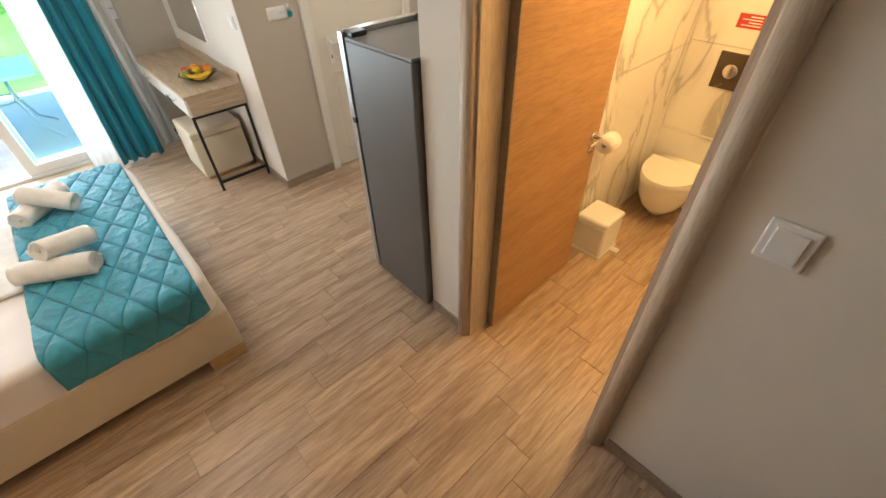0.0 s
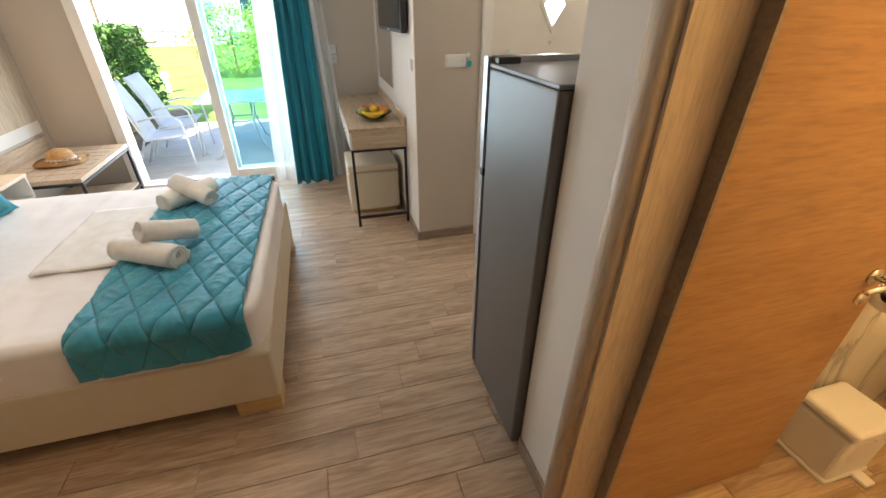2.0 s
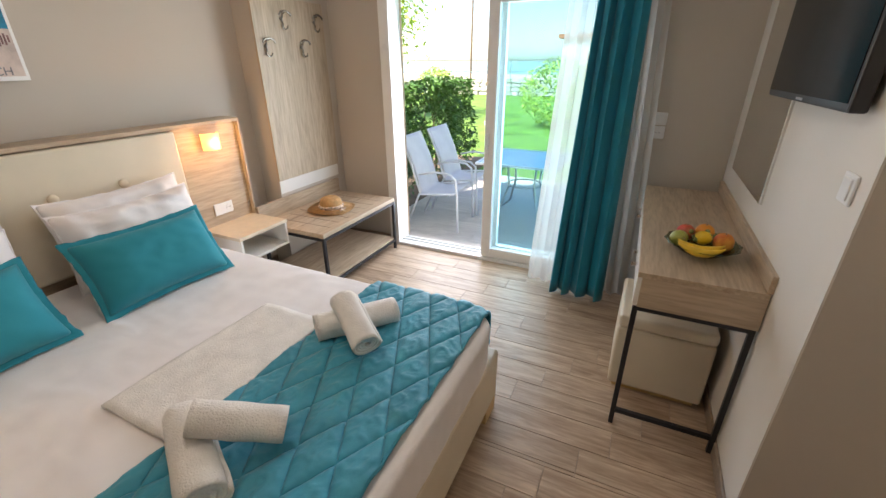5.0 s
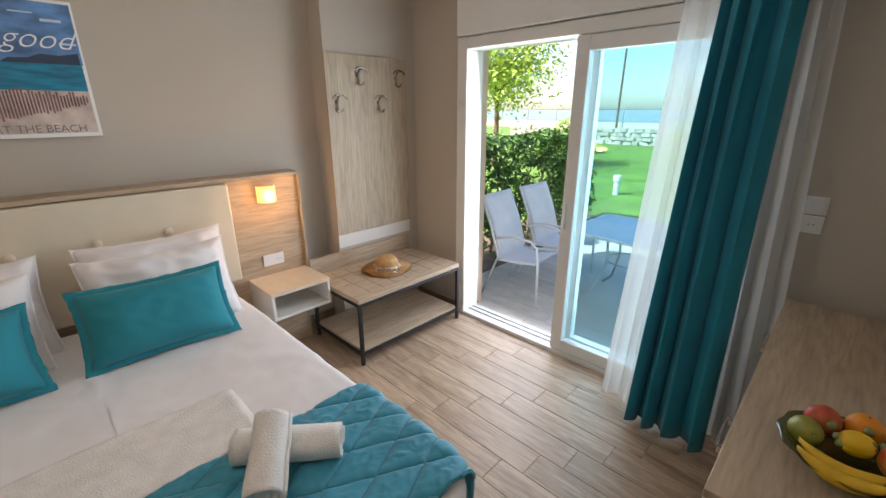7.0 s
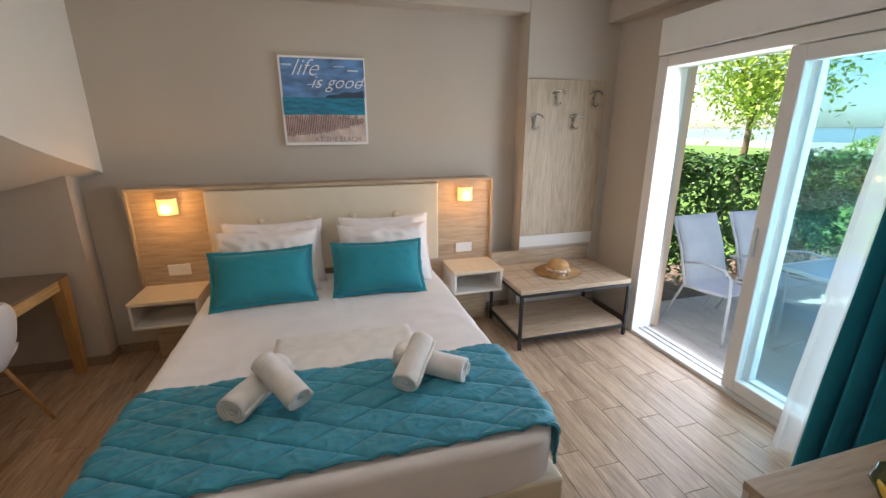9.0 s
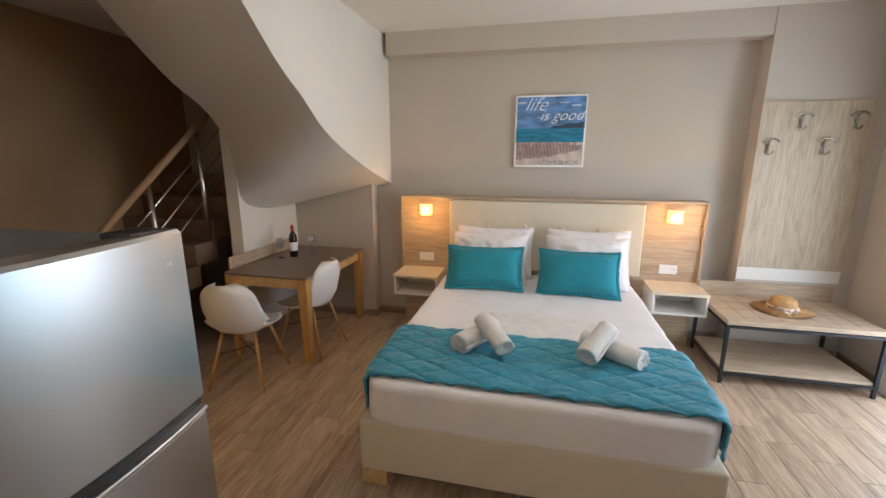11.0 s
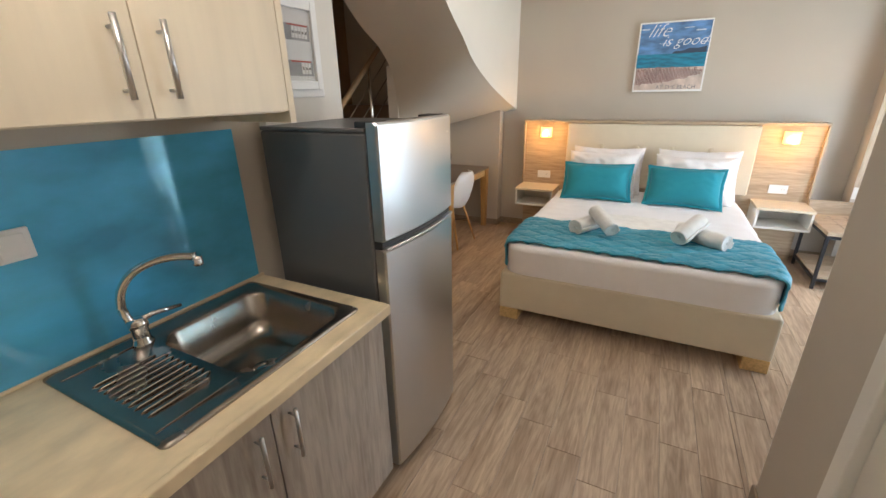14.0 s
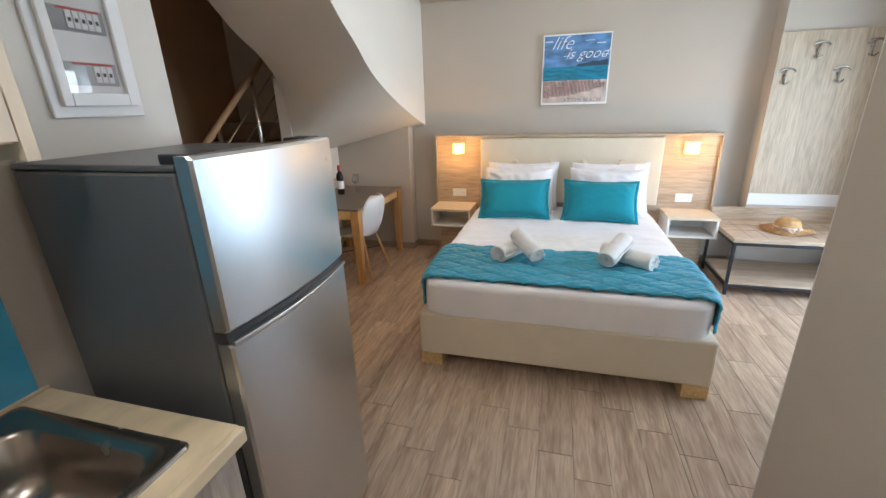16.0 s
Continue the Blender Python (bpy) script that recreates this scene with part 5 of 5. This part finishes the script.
def shell_chair(at, rz):
    c = thing("shell_chair", at, "white moulded shell chair on wooden dowel legs", "chair", rz, "chairs round the table")
    def at_uv(u, v):
        a = (u - 0.5) * 2
        if v < 0.55:
            t = v / 0.55
            y, z = 0.20 - 0.36 * t, 0.455 - 0.035 * math.sin(math.pi * t * 0.9)
            w = 0.225 + 0.015 * math.sin(math.pi * t)
            z += 0.06 * abs(a) ** 3 * (0.35 + t)
            w *= (0.82 + 0.18 * min(1, t * 4))
        else:
            t = (v - 0.55) / 0.45
            bend = math.sin(t * math.pi / 2)
            y, z = -0.16 - 0.09 * bend - 0.03 * t + 0.08 * abs(a) ** 2.5, 0.432 + 0.40 * t ** 1.15 + 0.09 * abs(a) ** 3 * (1 - t) ** 2
            w = 0.235 * (1 - 0.25 * t ** 2) * math.sqrt(max(0.0, 1 - max(0, (t - 0.72) / 0.30) ** 2.5))
        return (a * w, y, z)
    thicken(part("shell", grid(20, 32, at_uv), PLASTIC, c, "white plastic shell", True), 0.008)
    for sx in (-1, 1):
        for sy in (-1, 1):
            part("leg", tube([(sx * 0.12, sy * 0.11 - 0.0, 0.43), (sx * 0.21, sy * 0.22, 0.0)], 0.013, 10, r_end=0.010), PINE_Z, c, "tapered wooden leg", True)
    bm = tube([(-0.155, -0.15, 0.26), (0.155, 0.15, 0.26)], 0.004, 6)
    tube([(0.155, -0.15, 0.26), (-0.155, 0.15, 0.26)], 0.004, 6, bm)
    part("brace", bm, BLACK_METAL, c)


shell_chair((-0.556, 1.75, 0), 176)
shell_chair((0.02, 1.55, 0), 100)
bo = thing("wine_bottle", (-0.88, 1.42, 0.752), "dark red wine bottle with a white label", "bottle")
part("body", lathe([(0.034, 0), (0.037, 0.004), (0.037, 0.19), (0.03, 0.215), (0.0145, 0.24), (0.014, 0.30), (0.0, 0.302)], 20), mat("dark_bottle_glass", (0.02, 0.01, 0.01), 0.08, bump=0), bo, "", True)
part("label", lathe([(0.0375, 0.06), (0.0378, 0.062), (0.0378, 0.14), (0.0375, 0.142)], 20), P_WHITE, bo, "white paper label", True)
part("capsule", lathe([(0.0152, 0.245), (0.0155, 0.30), (0.012, 0.305), (0.0, 0.305)], 16), RED, bo, "red foil capsule", True)


def wine_glass(x, y):
    g = thing("wine_glass", (x, y, 0.752), "clear stemmed wine glass on the table", "glass", 0, "wine glasses")
    part("foot", lathe([(0.034, 0), (0.034, 0.002), (0.006, 0.005), (0.004, 0.08), (0.006, 0.085)], 20), CLEAR, g, "", True)
    part("bowl", lathe([(0.006, 0.085), (0.028, 0.10), (0.038, 0.13), (0.036, 0.16), (0.029, 0.19), (0.028, 0.19), (0.035, 0.16), (0.0365, 0.13), (0.027, 0.102), (0.0, 0.09)], 24), CLEAR, g, "", True)


wine_glass(-0.80, 1.33)
wine_glass(-1.03, 1.52)

# ---- staircase seen past the fridge ----
st = new("staircase")
tagged(st, "brown stone staircase rising beside the hall", "stairs", "", "structure")
STEP = mat("brown_stone", (0.22, 0.15, 0.10), 0.4, vary=0.15, scale=8)
for i in range(8):
    x = 0.55 - 0.235 * i
    part("step", box(x - 0.265, x, YS, 0.78, 0.186 * i if i else 0, 0.186 * (i + 1), 0.004), STEP, st)
rl = thing("stair_railing", (0, 0.80, 0), "steel stair railing with a dark wooden handrail", "railing")
def rz_at(x):
    return 1.40 + (0.12 - x) * 0.80
part("handrail", tube([(0.62, 0, rz_at(0.62)), (-1.2, 0, rz_at(-1.2))], 0.028, 12), BROWN_WALL, rl, "dark brown wooden handrail", True)
for x in (0.5, -0.02, -0.54, -1.06):
    part("post", tube([(x, 0, max(0, rz_at(x) - 0.95)), (x, 0, rz_at(x) - 0.03)], 0.019, 12), CHROME, rl, "polished steel post", True)
for k in (0.22, 0.42, 0.62):
    part("cross_bar", tube([(0.55, 0, rz_at(0.55) - k), (-1.15, 0, rz_at(-1.15) - k)], 0.007, 8), CHROME, rl, "", True)


# ---- terrace and garden ----
LAWN = mat("lawn_grass", (0.15, 0.28, 0.04), 0.9, vary=0.3, scale=1.2, bump=0.6, fine=60)
SAND = mat("pale_sand", (0.55, 0.47, 0.36), 0.9, vary=0.15, scale=0.5, bump=0.3)
WATER = mat("sea_water", (0.02, 0.18, 0.30), 0.15, vary=0.3, scale=0.05, bump=0.2, fine=2)
EARTH = mat("dry_earth", (0.20, 0.14, 0.09), 0.9, vary=0.3, scale=6, bump=0.6)
STONE = mat("pale_field_stone", (0.50, 0.46, 0.40), 0.85, vary=0.2, scale=8, bump=0.5, per_object=0.15)
TILE_OUT = wood("terrace_tile_wood", (0.62, 0.55, 0.48), (0.76, 0.69, 0.61), 0, 0.5, per_object=0.05)
structure("ground", box(-400, 400, 6.47, 45, -0.6, -0.09), LAWN, "mown green lawn")
structure("ground_beach", box(-400, 400, 45, 70, -0.6, -0.10), SAND)
structure("water", box(-3000, 3000, 70, 3000, -0.7, -0.12), WATER, "blue sea up to the horizon")
structure("pavement_terrace", box(-1.25, 4.0, 6.35, 9.3, -0.12, -0.026), GROUT, "terrace slab")
structure("ground_bed", box(-2.3, -1.26, 6.35, 10.6, -0.12, -0.04), EARTH, "bare earth under the hedge")
structure("facade_reveal", boxes((-1.3, -0.80, YN + 0.25, YN + 0.30, -0.05, 3.2), (1.15, 4.2, YN + 0.25, YN + 0.30, -0.05, 3.2), (-0.80, 1.15, YN + 0.25, YN + 0.30, 2.22, 3.2)), mat("peach_render", (0.62, 0.44, 0.30), 0.9, vary=0.05, bump=0.3))

LEAF = mat("hedge_leaf", (0.075, 0.17, 0.028), 0.4, vary=0.4, scale=3, bump=0.05, trans=0.0)
LEAF_LIGHT = mat("tree_leaf", (0.36, 0.48, 0.07), 0.5, vary=0.35, scale=2, bump=0.05)
BARK = mat("bark", (0.16, 0.11, 0.07), 0.9, vary=0.3, scale=15, bump=0.6)


def leaves(count, place, size, seed, droop=0.5):
    """Many small pointed, folded leaves."""
    r = random.Random(seed)
    verts, faces = [], []
    for i in range(count):
        c = place(r)
        if c is None:
            continue
        L = size * r.uniform(0.6, 1.25)
        m = Euler((r.uniform(-1.1, 0.5), r.uniform(-0.7, 0.7), r.uniform(0, 6.28))).to_matrix()
        k = len(verts)
        for p in ((0, 0, 0), (-0.24 * L, 0.45 * L, 0.07 * L), (0, 0.5 * L, -0.02 * L), (0.24 * L, 0.45 * L, 0.07 * L), (0, L, -0.12 * L)):
            verts.append(tuple(Vector(c) + m @ Vector(p)))
        faces += [(k, k + 2, k + 1), (k, k + 3, k + 2), (k + 1, k + 2, k + 4), (k + 2, k + 3, k + 4)]
    bm = bmesh.new()
    vs = [bm.verts.new(v) for v in verts]
    for f in faces:
        bm.faces.new([vs[q] for q in f])
    return bm


def hedge(name, x0, x1, y0, y1, h, count, seed, leaf, size, label):
    t = thing(name, (0, 0, -0.04), label, "hedge")
    def place(r):
        s = r.random()
        x, y, z = r.uniform(x0, x1), r.uniform(y0, y1), r.uniform(0.08, h)
        if s < 0.5:
            x = x1 - abs(r.gauss(0, 0.09))
        elif s < 0.7:
            z = h - abs(r.gauss(0, 0.08))
        elif s < 0.82:
            y = y0 + abs(r.gauss(0, 0.08))
        k = noise.noise((x * 1.6, y * 1.6, z * 1.6 + seed))
        x += 0.16 * k
        z += 0.14 * noise.noise((x * 2, y * 2, seed))
        if noise.noise((x * 4.5, y * 4.5, z * 4.5)) < -0.25 or z < 0.3 and r.random() < 0.6:
            return None
        return (x, y, z)
    ob = part("foliage", leaves(count, place, size, seed), leaf, t)
    ob["kind"] = "stuff"
    rr = random.Random(seed + 1)
    for i in range(int((y1 - y0) / 0.28)):
        y = y0 + 0.15 + i * 0.28
        x = (x0 + x1) / 2 + rr.uniform(-0.1, 0.15)
        part("stem", tube([(x, y, 0), (x + rr.uniform(-0.1, 0.1), y + rr.uniform(-0.1, 0.1), h * 0.4), (x + rr.uniform(-0.25, 0.25), y + rr.uniform(-0.2, 0.2), h * 0.85)], 0.018, 6, r_end=0.006), BARK, t)
    return t


hedge("hedge", -2.15, -1.42, 6.75, 10.1, 1.45, 17000, 3, LEAF, 0.085, "dense glossy dark green laurel hedge")


def tree(at, h, crown_r, count, seed, size, label):
    t = thing("tree", at, label, "tree")
    rr = random.Random(seed)
    part("trunk", tube([(0, 0, 0), (0.05, 0.03, h * 0.3), (0.0, 0.08, h * 0.62)], 0.11, 8, r_end=0.06), BARK, t)
    tips = []
    for i in range(9):
        a, e = i * 2.4 + rr.random(), rr.uniform(0.3, 1.2)
        d = Vector((math.cos(a) * math.cos(e), math.sin(a) * math.cos(e), math.sin(e) * 0.8))
        s = Vector((0, 0.06, h * rr.uniform(0.42, 0.6)))
        e1 = s + d * crown_r * rr.uniform(0.6, 0.95)
        part("limb", tube([s, s.lerp(e1, 0.5) + Vector((0, 0, 0.15)), e1], 0.04, 6, r_end=0.012), BARK, t)
        tips += [s.lerp(e1, q) for q in (0.5, 0.8, 1.05)]
    def place(r):
        c = r.choice(tips)
        v = Vector((r.gauss(0, 1), r.gauss(0, 1), r.gauss(0, 0.75))) * crown_r * 0.22
        return tuple(c + v)
    ob = part("crown", leaves(count, place, size, seed), LEAF_LIGHT, t)
    ob["kind"] = "stuff"


tree((-7.2, 15.0, -0.1), 4.6, 2.3, 5200, 11, 0.17, "young leafy tree on the lawn beyond the hedge")
tree((2.5, 24.0, -0.1), 5.0, 2.2, 3000, 12, 0.2, "leafy garden tree far down the lawn")


def shrub(at, r, h, seed):
    t = thing("shrub", at, "light green rounded garden shrub on the lawn", "shrub")
    def place(q):
        v = Vector((q.gauss(0, 1), q.gauss(0, 1), q.gauss(0, 1))).normalized() * q.uniform(0.7, 1.0)
        return (v.x * r * (1 + 0.2 * noise.noise(v * 2)), v.y * r, h * 0.5 + v.z * h * 0.5)
    part("foliage", leaves(2600, place, 0.11, seed), LEAF_LIGHT, t)["kind"] = "stuff"
    part("stem", tube([(0, 0, 0), (0.02, 0, h * 0.6)], 0.03, 6), BARK, t)


shrub((-1.0, 15.5, -0.09), 1.1, 1.9, 21)
shrub((0.4, 17.0, -0.09), 1.2, 2.3, 22)
shrub((-7.5, 21.0, -0.09), 0.9, 1.6, 23)


def terrace_chair(at, rz):
    c = thing("terrace_chair", at, "white steel terrace chair with a white sling seat", "chair", rz, "terrace chairs")
    for s in (-0.27, 0.27):
        part("side_frame", tube([(0.27, s, 0.0), (0.26, s, 0.40), (0.24, s, 0.58), (0.18, s, 0.63), (0.0, s, 0.64), (-0.17, s, 0.60)], 0.012, 8), PLASTIC, c, "bent white tube arm and front leg", True)
        part("back_leg", tube([(0.22, s * 0.93, 0.42), (-0.18, s * 0.93, 0.38), (-0.34, s * 0.93, 0.0)], 0.012, 8), PLASTIC, c, "", True)
        part("back_upright", tube([(-0.16, s * 0.93, 0.38), (-0.26, s * 0.93, 0.70), (-0.38, s * 0.93, 0.97)], 0.012, 8), PLASTIC, c, "", True)
    def sling(u, v):
        y = (u - 0.5) * 0.48
        if v < 0.5:
            t = v / 0.5
            return (0.24 - 0.40 * t, y, 0.43 - 0.04 * t - 0.03 * math.sin(math.pi * t))
        t = (v - 0.5) / 0.5
        return (-0.16 - 0.10 * t - 0.12 * t * t, y, 0.39 + 0.58 * t)
    thicken(part("sling", grid(8, 24, sling), SLING, c, "white woven sling fabric", True), 0.006)


SLING = mat("white_sling_mesh", (0.72, 0.70, 0.70), 0.7, vary=0.05, bump=0.4, fine=300)
terrace_chair((-0.62, 6.98, -0.02), 4)
terrace_chair((-0.62, 7.62, -0.02), 0)
tt = thing("terrace_table", (0.18, 7.45, -0.02), "white terrace table with a frosted glass top", "table")
TOPG = mat("pale_blue_table_glass", (0.50, 0.66, 0.74), 0.12, vary=0.03, bump=0)
part("tabletop", box(-0.42, 0.42, -0.42, 0.42, 0.70, 0.712, 0.004), TOPG, tt, "pale frosted glass top")
part("rim", boxes((-0.44, 0.44, -0.44, -0.42, 0.69, 0.715), (-0.44, 0.44, 0.42, 0.44, 0.69, 0.715), (-0.44, -0.42, -0.42, 0.42, 0.69, 0.715), (0.42, 0.44, -0.42, 0.42, 0.69, 0.715), bevel=0.004), PLASTIC, tt)
for sx in (-1, 1):
    for sy in (-1, 1):
        part("leg", tube([(sx * 0.16, sy * 0.16, 0.69), (sx * 0.14, sy * 0.14, 0.42), (sx * 0.22, sy * 0.22, 0.14), (sx * 0.36, sy * 0.36, 0.0)], 0.013, 8), STEEL, tt, "", True)
part("brace_ring", tube([(0.2 * math.cos(a), 0.2 * math.sin(a), 0.42) for a in [2 * math.pi * i / 20 for i in range(21)]], 0.009, 8), STEEL, tt, "", True)
gl = thing("garden_light", (-2.2, 13.0, -0.09), "short white garden bollard light", "lamp")
part("post", lathe([(0.06, 0), (0.06, 0.3), (0.09, 0.31), (0.09, 0.42), (0.0, 0.45)], 16), PLASTIC, gl)

# stone wall, mesh fence, pole at the far side of the lawn
sw_ = new("stone_wall")
tagged(sw_, "low dry-stone wall of pale field stones", "wall")
rnd = random.Random(5)
meshes = []
for k in range(5):
    bm = box(-0.5, 0.5, -0.5, 0.5, -0.5, 0.5, 0.14, 1)
    for v in bm.verts:
        v.co += Vector((rnd.uniform(-0.07, 0.07), rnd.uniform(-0.07, 0.07), rnd.uniform(-0.07, 0.07)))
    me = bpy.data.meshes.new("stone")
    bm.to_mesh(me)
    bm.free()
    me.materials.append(STONE)
    meshes.append(me)
for row in range(4):
    x = -15.0
    while x < -3.0:
        w = rnd.uniform(0.3, 0.6)
        s = new("stone", meshes[rnd.randrange(5)])
        s.parent = sw_
        s.matrix_local = Matrix.Translation((x + w / 2, 27 + rnd.uniform(-0.05, 0.05), 0.02 + row * 0.22)) @ Matrix.Diagonal((w * 0.97, 0.4, 0.225, 1))
        x += w
fe = thing("fence", (-10.0, 29.5, -0.1), "grey steel post and wire fence before the beach", "fence")
for i in range(12):
    part("post", tube([(i * 2.2 - 12, 0, 0), (i * 2.2 - 12, 0, 1.9)], 0.03, 6), STEEL, fe)
for z in (0.5, 1.2, 1.85):
    part("wire", tube([(-12, 0, z), (12.2, 0, z)], 0.012, 5), STEEL, fe)
po = thing("utility_pole", (-10.2, 32.0, -0.1), "weathered wooden utility pole by the beach", "pole")
part("pole", tube([(0, 0, 0), (0.1, 0, 8.5)], 0.075, 8, r_end=0.055), BARK, po)
part("crossarm", box(-0.6, 0.8, -0.05, 0.05, 7.9, 8.0), BARK, po)
ho = thing("house", (1.5, 40, -0.1), "distant white holiday house with a terracotta roof", "house")
part("wall", box(-7, 7, 0, 6, 0, 3.4), mat("white_render", (0.75, 0.73, 0.70), 0.9, vary=0.05), ho)
part("roof", boxes((-7.4, 7.4, -0.4, 6.4, 3.4, 3.7)), mat("terracotta", (0.42, 0.15, 0.08), 0.8, vary=0.2), ho)
for x in (-4.5, -1.5, 1.5, 4.5):
    w_ = part("window", box(x - 0.6, x + 0.6, -0.03, 0.02, 0.9, 2.2), mat("dark_pane", (0.03, 0.05, 0.06), 0.1, bump=0), ho)
    part("frame", boxes((x - 0.66, x - 0.6, -0.05, 0.0, 0.84, 2.26), (x + 0.6, x + 0.66, -0.05, 0.0, 0.84, 2.26), (x - 0.6, x + 0.6, -0.05, 0.0, 0.84, 0.9), (x - 0.6, x + 0.6, -0.05, 0.0, 2.2, 2.26)), P_WHITE, w_)

# ---- tiles, laid last ----
floor = bpy.data.objects["floor"]


def plank_mesh(w, d, material):
    bm = box(-w / 2, w / 2, -d / 2, d / 2, -0.006, 0.0, 0.0015, 1)
    me = bpy.data.meshes.new("plank")
    bm.to_mesh(me)
    bm.free()
    me.materials.append(material)
    return me


def lay(parent, x0, x1, y0, y1, z, material, name, skip=None, length=0.65, width=0.1645, gap=0.0018):
    """Rows of planks, each row shifted by a fifth of a plank."""
    cache = {}
    k = math.floor((y0 - 2.469) / width)
    while 2.469 + k * width < y1:
        a0, a1 = max(y0, 2.469 + k * width), min(y1, 2.469 + (k + 1) * width)
        start = 1.144 + 0.13 * k
        n = math.floor((x0 - start) / length)
        k += 1
        while start + n * length < x1:
            a, b = max(start + n * length, x0), min(start + (n + 1) * length, x1)
            n += 1
            if b - a < 0.02 or a1 - a0 < 0.02 or (skip and skip((a + b) / 2, (a0 + a1) / 2)):
                continue
            key = (round(b - a, 3), round(a1 - a0, 3))
            if key not in cache:
                cache[key] = plank_mesh(b - a - gap, a1 - a0 - gap, material)
            ob = new(name, cache[key])
            ob.parent = parent
            ob.location = ((a + b) / 2, (a0 + a1) / 2, z)


lay(floor, XW, 1.86, YD, 6.22, 0.0, FLOOR, "tile")
lay(floor, XW, XE, YS, YD, 0.0, FLOOR, "tile", skip=lambda x, y: y < 1.0 and x < -0.2)
terrace = bpy.data.objects["pavement_terrace"]
lay(terrace, -1.25, 3.0, 6.36, 9.3, -0.02, TILE_OUT, "tile")
# marble panels on two bathroom walls
bw = bpy.data.objects["wall_kitchen"]
be = bpy.data.objects["wall_bathroom_east"]
for i, x0 in enumerate((1.99, 2.585, 3.18, 3.775)):
    for j, z0 in enumerate((0.0, 1.2, 2.4)):
        x1, z1 = min(x0 + 0.592, 4.02), min(z0 + 1.197, H - 0.01)
        part("tile", box(x0, x1, 2.078, 2.09, z0, z1, 0.001, 1), MARBLE, bw)
for j, z0 in enumerate((0.0, 0.62, 1.22, 1.82, 2.42)):
    for y0 in (0.41, 1.6 - 0.59):
        z1, y1 = min(z0 + 0.597, H - 0.01), (1.005 if y0 < 1 else 2.075)
        part("tile", box(4.018, 4.03, y0, y1, z0, z1, 0.001, 1), MARBLE, be)
